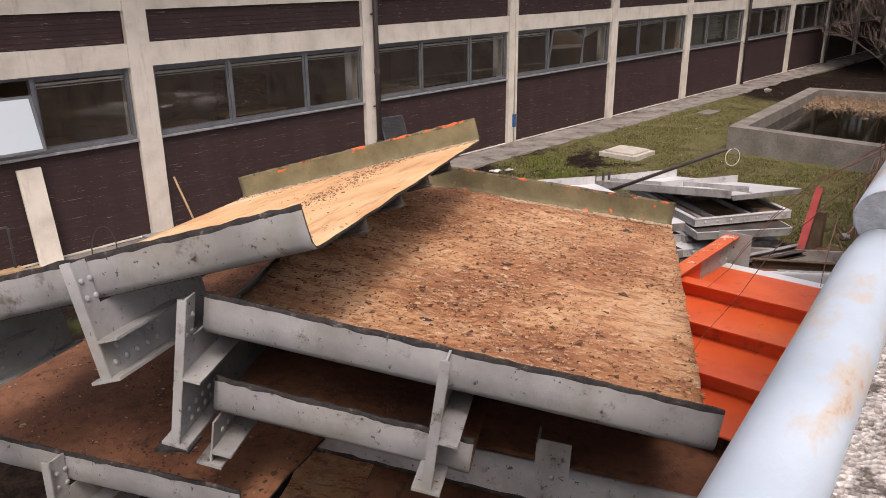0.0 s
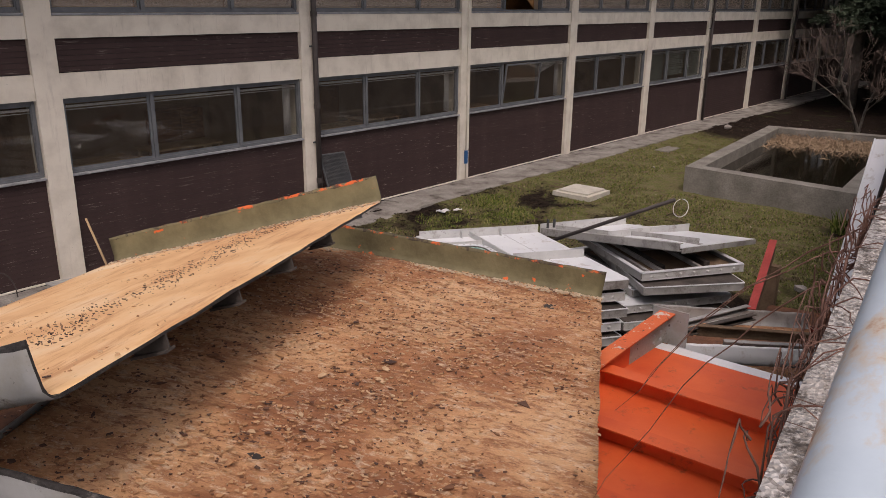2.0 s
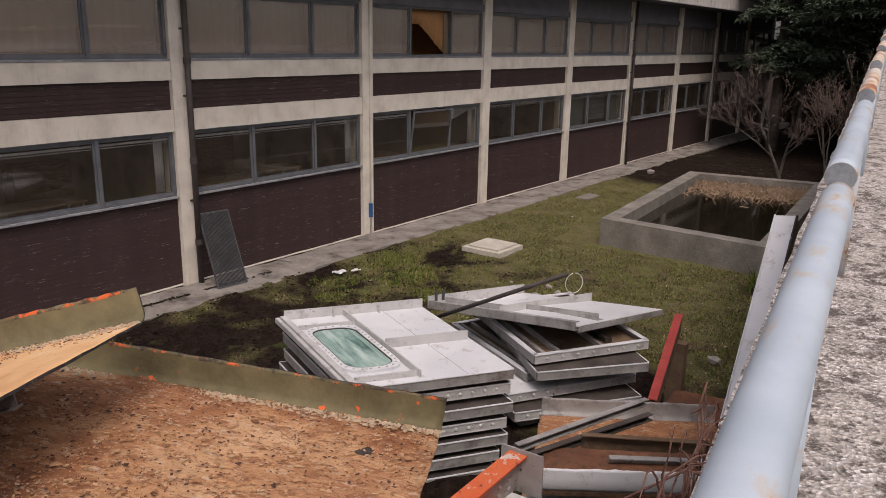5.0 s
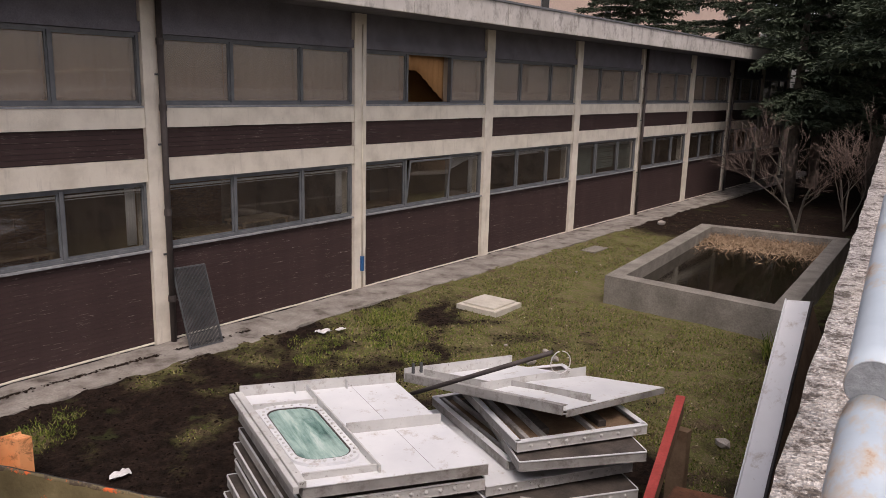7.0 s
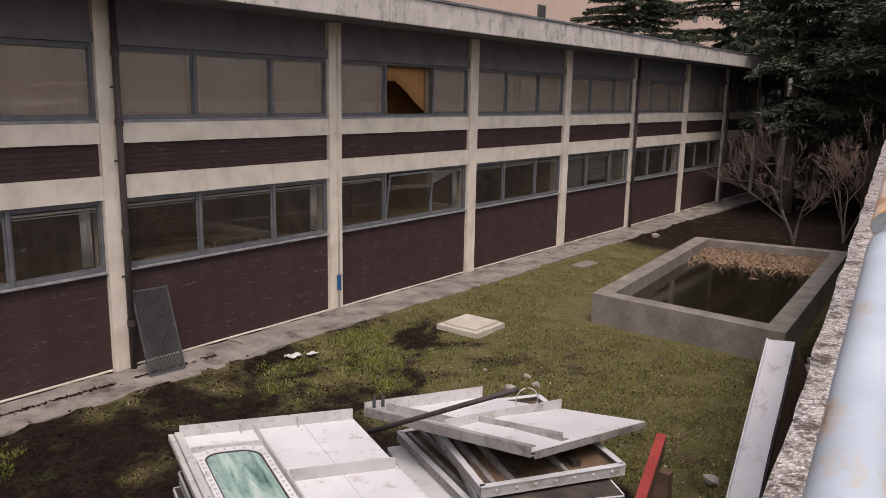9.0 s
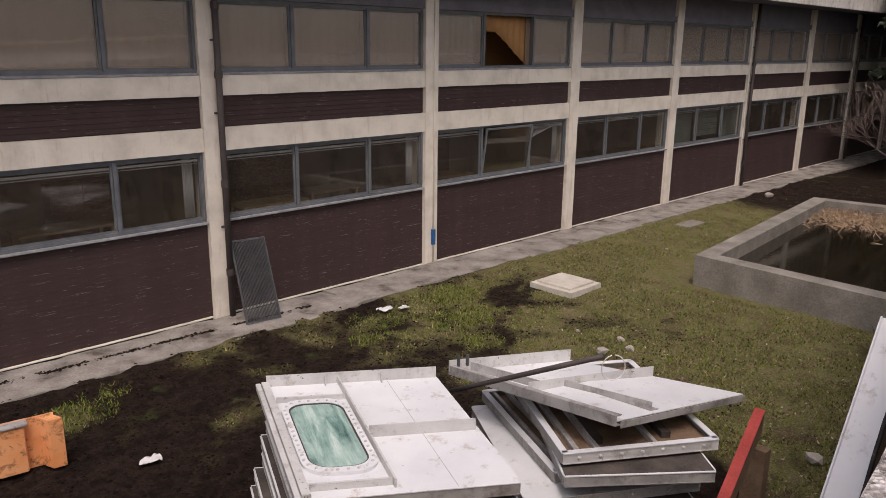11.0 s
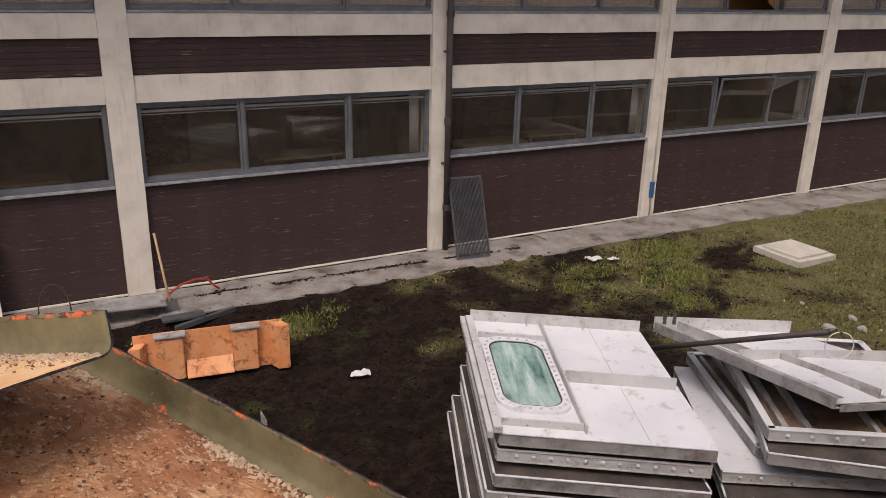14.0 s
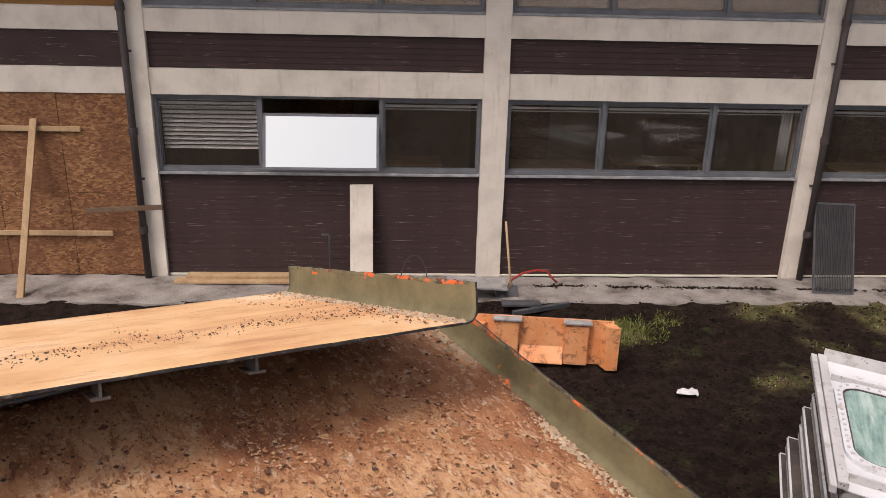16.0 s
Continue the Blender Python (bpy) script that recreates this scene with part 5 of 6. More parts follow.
taper = lambda x: 0.36 * (0.78 + 0.14 * x)
part("girder_web", box((-2.1, -12.10, 0.0), (-0.62, -12.086, 1.0), lambda x, y, h: rf(x, y, h * taper(x))), M_RED, R)
part("girder_web", box((-0.618, -12.10, 0.0), (0.09, -12.086, 1.0), lambda x, y, h: rf(x, y, h * taper(x))), M_STEEL, R, "grey painted girder end")
part("girder_lip", box((-2.1, -12.17, 0.0), (0.09, -12.02, 0.014), lambda x, y, h: rf(x, y, h + taper(x))), M_REDWORN, R)
part("end_plate", box((0.092, -12.30, -0.02), (0.106, -11.95, 0.33), rf), M_STEEL, R, "grey painted end plate")
for i in range(2):
    for j in range(3):
        rivet(R, rf(-0.16 + 0.13 * i, -12.102, 0.06 + 0.075 * j), (0, -1, 0))

# ---- trays between the pile and the stacks ----
H = Tray("white_steel_tray", "white-painted steel tray with rusty deck, lying flat",
         (2.40, -13.1, 1.38), (1.36, -11.6, 1.38), (3.2, -12.75, 1.30), (2.2, -11.2, 1.30), M_RUSTD, M_WHITE, M_WHITE, 0.24, 0.006, back=False)
H2 = Tray("white_steel_tray", "grimy white steel tray under another one",
          (2.9, -13.2, 0.85), (1.7, -11.3, 0.85), (5.0, -12.2, 0.75), (3.8, -10.3, 0.75), M_RUST, M_GRIMY, M_GRIMY, 0.22, 0.006)
H3 = Tray("steel_tray", "grimy steel tray on the soil",
          (2.7, -13.1, 0.3), (1.5, -11.2, 0.3), (5.1, -12.1, 0.3), (3.9, -10.2, 0.3), M_RUST, M_GRIMY, M_GRIMY, 0.22, 0.006)


def loose_channel(name, label, p, q, h, m, lip=0.07):
    p, q = Vector(p), Vector(q)
    d = (q - p).normalized()
    sd = Vector((d.y, -d.x, 0)).normalized()
    L = (q - p).length
    g = lambda a, b, c: p + d * a + sd * b + Vector((0, 0, c))
    root = thing(name, (p + q) / 2, label, "steel channel", "loose steel channels")
    part("web", box((0, -0.006, 0), (L, 0.006, h), g), m, root)
    part("lip", box((0, -0.006, h + 0.0005), (L, lip, h + 0.012), g), m, root)
    part("lip", box((0, -0.006, -0.012), (L, lip, -0.0005), g), m, root)


loose_channel("steel_channel", "rust-brown steel channel lying across trays", (2.60, -11.45, 1.18), (3.35, -12.75, 1.18), 0.20, M_OLDWOOD)
loose_channel("steel_channel", "grey steel channel lying across trays", (1.75, -11.15, 1.32), (3.75, -11.75, 1.20), 0.06, M_SHADE)
loose_channel("steel_channel", "grimy steel channel lying across trays", (2.1, -10.9, 1.22), (4.4, -11.45, 1.05), 0.06, M_GRIMY)
loose_channel("steel_channel", "grey steel channel lying across trays", (2.3, -11.9, 1.30), (3.0, -12.95, 1.30), 0.10, M_STEEL)
J = Tray("red_edged_tray", "short rusty steel tray with red painted edges",
         (5.32, -12.45, 0.60), (4.98, -11.42, 0.60), (6.05, -12.3, 0.66), (5.85, -11.35, 0.66), M_RUSTD, M_CRIMSON, M_CRIMSON, 0.14, 0.006, back=False)
part("foot", box((5.2, -12.2, -0.15), (5.4, -11.6, 0.58)), M_OLDWOOD, J.root)
RS = thing("red_steel_flange", (5.9, -11.2, 0.7), "narrow steel flange with red paint, propped at a slant", "steel flange")
r0, r1 = Vector((4.86, -11.43, 0.62)), Vector((6.9, -11.0, 1.16))
rd = (r1 - r0).normalized()
rsd = Vector((rd.y, -rd.x, 0)).normalized()
rg_ = lambda a, b, c: r0 + rd * a + rsd * b + Vector((0, 0, c))
part("top_strip", box((0, -0.10, 0.27), ((r1 - r0).length, 0.02, 0.285), rg_, 0.002), M_CRIMSON, RS)
part("web", box((0, 0.0, 0.0), ((r1 - r0).length, 0.014, 0.269), rg_), M_OLDWOOD, RS, "rusted brown web")
part("prop", box((6.6, -11.2, -0.15), (6.75, -10.95, 1.07)), M_OLDWOOD, RS)

# a tray standing on its corner against the parapet
K = thing("leaning_steel_tray", (4.5, -13.0, 0), "steel tray leaning upright against the retaining wall, white flange", "steel plate", "steel deck plates")
KN, KF = Vector((2.38, -13.13, 2.05)), Vector((4.22, -12.97, 3.74))
kd = (KF - KN).normalized()
kw = Vector((0.67, -0.10, -0.74)).normalized()
kn = kd.cross(kw).normalized()
kn = kn if kn.y > 0 else -kn
KL = (KF - KN).length
kf = lambda a, b, c: KN + kd * a + kw * b + kn * c
part("flange", box((0, -0.012, 0.0), (KL, 0.0, 0.20), kf, 0.003), M_WHITE, K, "white painted flange")
part("flange_lip", box((0, -0.03, 0.20), (KL, 0.012, 0.212), kf), M_WHITE, K)
part("plate", box((0, 0.0, -0.012), (KL, 2.7, 0.0), kf), M_OLDWOOD, K, "dark rusted plate")
part("cut_edge", rough_box((0, -0.02, -0.022), (KL, 0.012, -0.001), 0.04, 0.006, kf), M_CUT, K)
for b in (0.7, 1.4, 2.1):
    part("rib", box((0.02, b - 0.006, 0.001), (KL - 0.02, b + 0.006, 0.15), kf), M_GRIMY, K)

# ---- stacks of white panels ----
def quad_frame(fl_, fr_, br_, bl_, z):
    a, b, c, d = (Vector((*p, z)) for p in (fl_, fr_, br_, bl_))
    return lambda s, t, h: a.lerp(b, s).lerp(d.lerp(c, s), t) + Vector((0, 0, h))


def channel(parent, p, q, h0, h1, inward, m, rivets=0, lip=0.07):
    """An edge channel from p to q: web with lips at top and bottom."""
    d = (q - p).normalized()
    up = Vector((0, 0, 1))
    L = (q - p).length
    g = lambda a, b, h: p + d * a + inward * b + up * h
    ch = part("edge_channel", box((0, -0.006, h0), (L, 0.006, h1), g), m, parent)
    # white top lip on a greyer web: the light it catches, as colour
    part("channel_lip", box((0, -0.016, h1 + 0.0005), (L, lip, h1 + 0.012), g), M_WHITE, ch)
    part("channel_lip", box((0, -0.012, h0 - 0.012), (L, lip, h0 - 0.0005), g), m, ch)
    for i in range(rivets):
        rivet(parent, g(0.2 + (L - 0.4) * i / max(1, rivets - 1), -0.007, (h0 + h1) / 2), -inward, rivet_big)


def panel(fl_, fr_, br_, bl_, z, label, full=False, m=None, rivets=0, tilt=0.0, sheet=True):
    m = m or M_GRIMY
    base = quad_frame(fl_, fr_, br_, bl_, z)
    f = lambda s, t, h: base(s, t, h + tilt * (s - 0.5))
    root = thing("steel_bulkhead", f(0.5, 0.5, -0.2), label, "steel bulkhead", "stacked steel bulkheads")
    if sheet:
        # covered sheets in a stack carry their shade as colour
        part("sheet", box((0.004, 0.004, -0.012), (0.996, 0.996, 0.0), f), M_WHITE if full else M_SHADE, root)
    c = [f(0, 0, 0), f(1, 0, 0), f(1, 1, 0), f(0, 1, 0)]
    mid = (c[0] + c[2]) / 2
    # spacers coloured dark so the gaps between levels look shaded
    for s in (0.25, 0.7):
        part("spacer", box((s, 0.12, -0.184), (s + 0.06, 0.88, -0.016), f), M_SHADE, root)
    for i in range(4):
        p, q = c[i], c[(i + 1) % 4]
        d = (q - p).normalized()
        inw = Vector((-d.y, d.x, 0)).normalized()
        if inw.dot(mid - p) < 0:
            inw = -inw
        e = 0.012
        channel(root, p + d * e * (i % 2) * 2, q - d * e * (i % 2) * 2, -0.132, -0.014, inw, M_DIRTYW if rivets and i == 0 else m, rivets if i == 0 else 0)
    return root, f


pA_, pB_, pC_ = (3.15, -6.14), (4.95, -7.41), (3.78, -9.87)
pD_ = (2.03, -8.66)
root, f = panel(pD_, pC_, pB_, pA_, 1.30, "white steel panel with an oval glazed port, on a stack", True, M_GRIMY)
part("far_flange", box((0.0, 0.985, 0.001), (1.0, 0.992, 0.15), f), M_DIRTYW, root)
part("side_rail", box((-0.03, -0.01, 0.001), (0.012, 0.984, 0.075), f, 0.004), M_DIRTYW, root)
part("mid_rib", box((0.42, 0.425, 0.001), (0.985, 0.433, 0.14), f), M_DIRTYW, root)
part("divider", box((0.408, 0.03, 0.001), (0.418, 0.984, 0.10), f), M_DIRTYW, root)
part("cross_bar", box((0.02, 0.05, 0.001), (0.405, 0.06, 0.08), f), M_DIRTYW, root)
part("cross_bar", box((0.02, 0.80, 0.001), (0.405, 0.81, 0.07), f), M_DIRTYW, root)
part("cross_strip", box((0.02, 0.062, 0.001), (0.405, 0.10, 0.012), f), M_DIRTYW, root)
for s_ in (0.33, 0.66):
    part("gusset", box((s_, 0.955, 0.001), (s_ + 0.006, 0.984, 0.13), f), M_DIRTYW, root)
part("outer_rail", box((-0.062, -0.03, -0.03), (-0.034, 0.99, 0.05), f, 0.004), M_DIRTYW, root)
part("seam", box((0.70, 0.004, 0.001), (0.7015, 0.424, 0.004), f), M_GRIMY, root)
part("seam", box((0.70, 0.434, 0.001), (0.7015, 0.984, 0.004), f), M_GRIMY, root)
part("lug", box((0.55, 0.47, 0.001), (0.60, 0.49, 0.06), f), M_GRIMY, root)


def stadium(cs, ct, hs, ht, r, n=9):
    """Outline of a rounded rectangle in panel coordinates; r is the corner radius in metres."""
    rs, rt = r / 2.13, r / 2.76
    out = []
    for q, (sx, sy) in enumerate(((1, 1), (-1, 1), (-1, -1), (1, -1))):
        for i in range(n):
            a = math.pi / 2 * (q + i / (n - 1))
            out.append((cs + sx * (hs - rs) + rs * math.cos(a), ct + sy * (ht - rt) + rt * math.sin(a)))
    return out


ring_in, ring_out = stadium(0.212, 0.47, 0.150, 0.285, 0.22), stadium(0.212, 0.47, 0.188, 0.325, 0.28)
bm = bmesh.new()
vi = [bm.verts.new(f(s, t, 0.04)) for s, t in ring_in]
vo = [bm.verts.new(f(s, t, 0.04)) for s, t in ring_out]
vi2 = [bm.verts.new(f(s, t, 0.002)) for s, t in ring_in]
vo2 = [bm.verts.new(f(s, t, 0.002)) for s, t in ring_out]
for i in range(len(vi)):
    j = (i + 1) % len(vi)
    bm.faces.new((vi[i], vi[j], vo[j], vo[i]))
    bm.faces.new((vo[i], vo[j], vo2[j], vo2[i]))
    bm.faces.new((vi[i], vi2[i], vi2[j], vi[j]))
port = part("port_ring", bm, M_WHITE, root, "bolted ring round the glass")
bm = bmesh.new()
bm.faces.new([bm.verts.new(f(s, t, 0.022)) for s, t in ring_in])
r_ = bmesh.ops.extrude_face_region(bm, geom=bm.faces[:])
for v in (e for e in r_["geom"] if isinstance(e, bmesh.types.BMVert)):
    v.co.z -= 0.018
part("port_glass", bm, M_WINDOWGLASS_IN, root, "cloudy green glass")
gasket_in = stadium(0.212, 0.47, 0.142, 0.278, 0.20)
bm = bmesh.new()
for (s0, t0), (s1, t1), (u0, v0), (u1, v1) in zip(ring_in, ring_in[1:] + ring_in[:1], gasket_in, gasket_in[1:] + gasket_in[:1]):
    q4 = ((s0, t0), (s1, t1), (u1, v1), (u0, v0))
    lo4, hi4 = [bm.verts.new(f(a, b, 0.0225)) for a, b in q4], [bm.verts.new(f(a, b, 0.034)) for a, b in q4]
    bm.faces.new(hi4)
    bm.faces.new((lo4[2], lo4[3], hi4[3], hi4[2]))
part("gasket", bm, M_PIPE, root, "black rubber gasket")
bolt_path = stadium(0.212, 0.47, 0.169, 0.305, 0.25, 13)
bolt_path.append(bolt_path[0])
runs = [math.hypot((b[0] - a[0]) * 2.13, (b[1] - a[1]) * 2.76) for a, b in zip(bolt_path, bolt_path[1:])]
n_bolts = 40
for i in range(n_bolts):
    want = sum(runs) * i / n_bolts
    for (a, b), run in zip(zip(bolt_path, bolt_path[1:]), runs):
        if want <= run and run > 1e-6:
            q = want / run
            rivet(root, f(a[0] + (b[0] - a[0]) * q, a[1] + (b[1] - a[1]) * q, 0.042), (0, 0, 1), rivet_w)
            break
        want -= run

lvl = 1.30 - 0.215
for i in range(6):
    ox_, oy_ = rng.uniform(-0.05, 0.10) - 0.05 * i, rng.uniform(-0.10, 0.06)
    sh = lambda p: (p[0] + ox_, p[1] + oy_)
    panel(sh(pD_), sh(pC_), sh(pB_), sh(pA_), lvl, "grimy white steel panel in a stack", False, M_GRIMY, 11 if i in (0, 2) else 0)
    lvl -= 0.225

# second stack, turned a little at each level
def turned(cx, cy, w, d, ang):
    c, s = math.cos(radians(ang)), math.sin(radians(ang))
    return [(cx + x * c - y * s, cy + x * s + y * c) for x, y in ((-w / 2, -d / 2), (w / 2, -d / 2), (w / 2, d / 2), (-w / 2, d / 2))]


def corner_frame(fl_, fr_, br_, bl_):
    a, b, c, d = (Vector(p) for p in (fl_, fr_, br_, bl_))
    return lambda s, t, h: a.lerp(b, s).lerp(d.lerp(c, s), t) + Vector((0, 0, h))


f2 = corner_frame((5.36, -9.92, 1.42), (7.80, -10.38, 1.14), (7.02, -8.13, 1.16), (5.52, -7.10, 1.10))
root2 = thing("steel_bulkhead", (6.4, -8.9, 1.0), "white steel panel with grimy flanges, askew on a stack", "steel bulkhead", "stacked steel bulkheads")
part("sheet", box((0.03, 0.004, -0.012), (0.998, 0.996, 0.0), f2), M_WHITE, root2)
part("edge_beam", box((0.0, -0.01, -0.05), (0.012, 1.0, 0.09), f2, 0.003), M_GRIMY, root2)
part("edge_beam_lip", box((0.012, -0.01, 0.078), (0.045, 1.0, 0.09), f2, 0.002), M_GRIMY, root2)
part("edge_beam_lip", box((0.012, -0.01, -0.05), (0.045, 1.0, -0.038), f2, 0.002), M_GRIMY, root2)
part("near_flange", box((0.05, -0.004, -0.10), (0.998, 0.0, -0.014), f2), M_GRIMY, root2)
part("far_flange", box((0.0, 0.99, 0.001), (0.98, 0.998, 0.17), f2), M_DIRTYW, root2)
part("cross_flange", box((0.05, 0.50, 0.001), (0.995, 0.506, 0.15), f2), M_DIRTYW, root2)
part("angle_bar", box((0.30, 0.03, 0.001), (0.308, 0.498, 0.12), f2), M_GRIMY, root2)
part("angle_bar", box((0.31, 0.03, 0.001), (0.36, 0.498, 0.014), f2), M_GRIMY, root2)
part("angle_bar", box((0.16, 0.51, 0.001), (0.172, 0.985, 0.12), f2), M_GRIMY, root2)
for s in (0.03, 0.10):
    part("bolt", box((s, 0.955, 0.09), (s + 0.014, 0.967, 0.26), f2), M_GRATE, root2)


def slab_corners(x, y, w, d, ang):
    c, s = math.cos(radians(ang)), math.sin(radians(ang))
    return [(x + a * c - b * s, y + a * s + b * c) for a, b in ((0, 0), (w, 0), (w, d), (0, d))]


for z, x, y, w, d, ang, wh, rv, sheet in ((0.98, 5.02, -9.50, 2.0, 2.5, -33, False, 7, False), (0.79, 4.9, -9.62, 1.8, 2.6, -40, False, 0, True), (0.60, 5.15, -9.30, 1.6, 2.4, -26, False, 0, False), (0.44, 4.62, -9.30, 2.25, 2.5, -32, True, 9, True), (0.25, 4.50, -9.50, 2.1, 2.6, -36, False, 9, True), (0.06, 4.75, -9.45, 2.0, 2.6, -27, False, 0, True)):
    r_, g_ = panel(*slab_corners(x, y, w, d, ang), z, "grimy white steel panel in a stack" if not wh else "white steel panel in a stack", wh, M_GRIMY, rv, 0.0, sheet)
    if not sheet:
        for s in (0.09, 0.22):
            part("rail", box((s, 0.01, -0.10), (s + 0.035, 0.99, -0.03), g_, 0.004), M_GRIMY, r_)
        part("rail", box((0.26, 0.55, -0.12), (0.97, 0.59, -0.03), g_, 0.004), M_GRIMY, r_)
        part("bottom_sheet", box((0.01, 0.01, -0.115), (0.99, 0.99, -0.10), g_), M_OLDWOOD, r_, "rusty brown inner sheet")
        part("rail", box((0.60, 0.01, -0.10), (0.63, 0.54, -0.03), g_, 0.004), M_GRIMY, r_)

pole = thing("steel_pole", (5.2, -9.0, 1.2), "dark steel pole lying across the stacks", "pole")
part("tube", tube([(4.95, -7.7, 1.18), (5.1, -9.9, 2.3)], 0.032, 10), M_PIPE, pole, "", True)
wl = thing("wire_loop", (5.2, -9.8, 1.8), "thin pale wire loop hanging from the pole", "wire")
part("wire", tube([(5.22 + 0.11 * math.sin(a), -9.96 - 0.08 * math.sin(a), 2.30 - 0.15 * (1 - math.cos(a))) for a in np.linspace(0.1, 6.1, 22)], 0.007, 5), M_BLIND, wl, "", True)

# caked dirt along the inner foot of the flanges
def caked(tray, t0, way, count, name, label):
    bm = bmesh.new()
    rg = random.Random(count)
    for i in range(count):
        s = rg.random()
        d = abs(rg.gauss(0, 0.05))
        if noise.noise(Vector((s * 9, t0 * 5, 2))) < rg.uniform(-0.9, 0.1):
            continue
        p = tray.f(s, t0 - way * (0.0 + d) / tray.lt, 0.008)
        r = rg.uniform(0.006, 0.022)
        n = 5
        c = [p + Vector((math.cos(6.283 * q / n + i) * r * rg.uniform(0.6, 1.3), math.sin(6.283 * q / n + i) * r * rg.uniform(0.6, 1.3), 0)) for q in range(n)]
        top = bm.verts.new(p + tray.n * r * rg.uniform(0.5, 1.0))
        vs = [bm.verts.new(v) for v in c]
        for q in range(n):
            bm.faces.new((vs[q], vs[(q + 1) % n], top))
    tagged(part(name, bm, M_CRUST), label, "dirt", "", "stuff")


caked(B, 1.0, 1, 1500, "caked_dirt", "pale caked dirt along the foot of a flange")
caked(A, 1.0, 1, 1100, "caked_dirt", "pale caked dirt along the foot of a flange")
an = thing("steel_angle", (0.5, -5.7, -0.1), "short grey steel angle standing in the soil", "steel angle")
part("leg", box((0.16, -5.75, -0.15), (0.44, -5.735, 0.10), None, 0.003), M_STEEL, an)
part("leg", box((0.44, -5.75, -0.15), (0.455, -5.50, 0.27), None, 0.003), M_STEEL, an)

# ---- plants ----
def branch(bm, p, d, length, r, depth, spread=0.55, lift=0.12, twigs=None, rg=rng):
    n = 5
    pts, rad = [p.copy()], [r]
    for i in range(n):
        d = (d + Vector((rg.gauss(0, 0.10), rg.gauss(0, 0.10), rg.gauss(0.02, 0.08)))).normalized()
        p = p + d * length / n
        pts.append(p.copy())
        rad.append(max(0.0048, r * (1 - 0.55 * (i + 1) / n)))
    add_tube(twigs if (twigs is not None and r < 0.02) else bm, pts, rad, 6 if r > 0.02 else 3, cap=False)
    if depth == 0:
        return
    for i in range(rg.choice((2, 3, 3, 4))):
        k = rg.randint(2, n)
        q = Vector((rg.gauss(0, 1), rg.gauss(0, 1), rg.gauss(0.2, 0.6))).normalized()
        nd = (d + q * spread + Vector((0, 0, lift))).normalized()
        branch(bm, pts[k], nd, length * rg.uniform(0.55, 0.8), rad[k] * 0.72, depth - 1, spread, lift, twigs, rg)


def bare_tree(at, stems, label, seed):
    rg = random.Random(seed)
    root = thing("bare_tree", at, label, "tree", "bare trees")
    wood, twigs = bmesh.new(), bmesh.new()
    for d, L, r, depth in stems:
        branch(wood, Vector(at), Vector(d).normalized(), L, r, depth, 0.7, 0.05, twigs, rg)
    part("trunk", wood, M_BARK, root, "", True)
    part("crown", twigs, M_TWIG, root, "fine leafless twigs")


bare_tree((31.2, -6.7, -0.12), [((-0.35, 0.6, 1.5), 2.9, 0.10, 6), ((0.1, -0.2, 1.5), 2.5, 0.07, 5)], "leafless grey tree with fine spreading twigs", 5)
bare_tree((33.0, -8.2, -0.12), [((0.3, -0.3, 1.4), 2.2, 0.05, 5), ((-0.1, -0.5, 1.4), 2.0, 0.045, 5), ((0.2, 0.2, 1.5), 2.2, 0.045, 5)], "leafless shrub with dense reddish twigs", 8)


def conifer(at, height, reach, seed, low=4.4, dense=150):
    rg = random.Random(seed)
    root = thing("cedar_tree", at, "dark blue-green cedar with layered drooping boughs", "tree", "cedars")
    at = Vector(at)
    part("trunk", tube([at, at + Vector((0.1, 0.1, height * 0.5)), at + Vector((0, 0, height))], [0.34, 0.22, 0.04], 10), M_BARK, root, "", True)
    limbs, leaves = bmesh.new(), bmesh.new()
    z = low
    while z < height * 0.97:
        for i in range(rg.choice((4, 5, 6))):
            a = rg.uniform(0, 6.283)
            L = reach * (1 - 0.75 * (z / height) ** 1.4) * rg.uniform(0.7, 1.15)
            pts = []
            for j in range(7):
                q = j / 6
                pts.append(at + Vector((math.cos(a) * L * q, math.sin(a) * L * q, z + 0.6 * q - 1.3 * q * q * L / reach)))
            if any(q.y > -1.9 and q.x < 55.5 and q.z < 8.3 for q in pts):
                continue
            add_tube(limbs, pts, [0.05 * (1 - 0.85 * j / 6) for j in range(7)], 5, cap=False)
            for j in range(int(L * dense)):
                q = rg.uniform(0.15, 1.0)
                k = min(5, int(q * 6))
                base = pts[k].lerp(pts[k + 1], q * 6 - k)
                side = rg.gauss(0, 0.28) * (0.35 + 0.8 * math.sin(math.pi * min(1, q))) * 1.5
                p = base + Vector((-math.sin(a) * side, math.cos(a) * side, -abs(side) * 0.25 + rg.gauss(0, 0.06)))
                if p.y > -1.95 and p.x < 55.5 and p.z < 8.25:
                    continue
                w = rg.uniform(0.20, 0.42)
                e1 = Vector((math.cos(a) + rg.gauss(0, 0.7), math.sin(a) + rg.gauss(0, 0.7), rg.gauss(-0.25, 0.3))).normalized() * w
                e2 = e1.cross(Vector((rg.gauss(0, 0.5), rg.gauss(0, 0.5), 1))).normalized() * w * 0.16
                leaves.faces.new([leaves.verts.new(v) for v in (p, p + e1 * 0.5 + e2, p + e1, p + e1 * 0.5 - e2)])
        z += rg.uniform(0.35, 0.6)
    part("limbs", limbs, M_BARK, root, "", True)
    part("crown", leaves, M_LEAFY, root, "dark needle foliage")


conifer((37.5, -10.8, -0.12), 16.0, 7.0, 5, 7.4, 260)
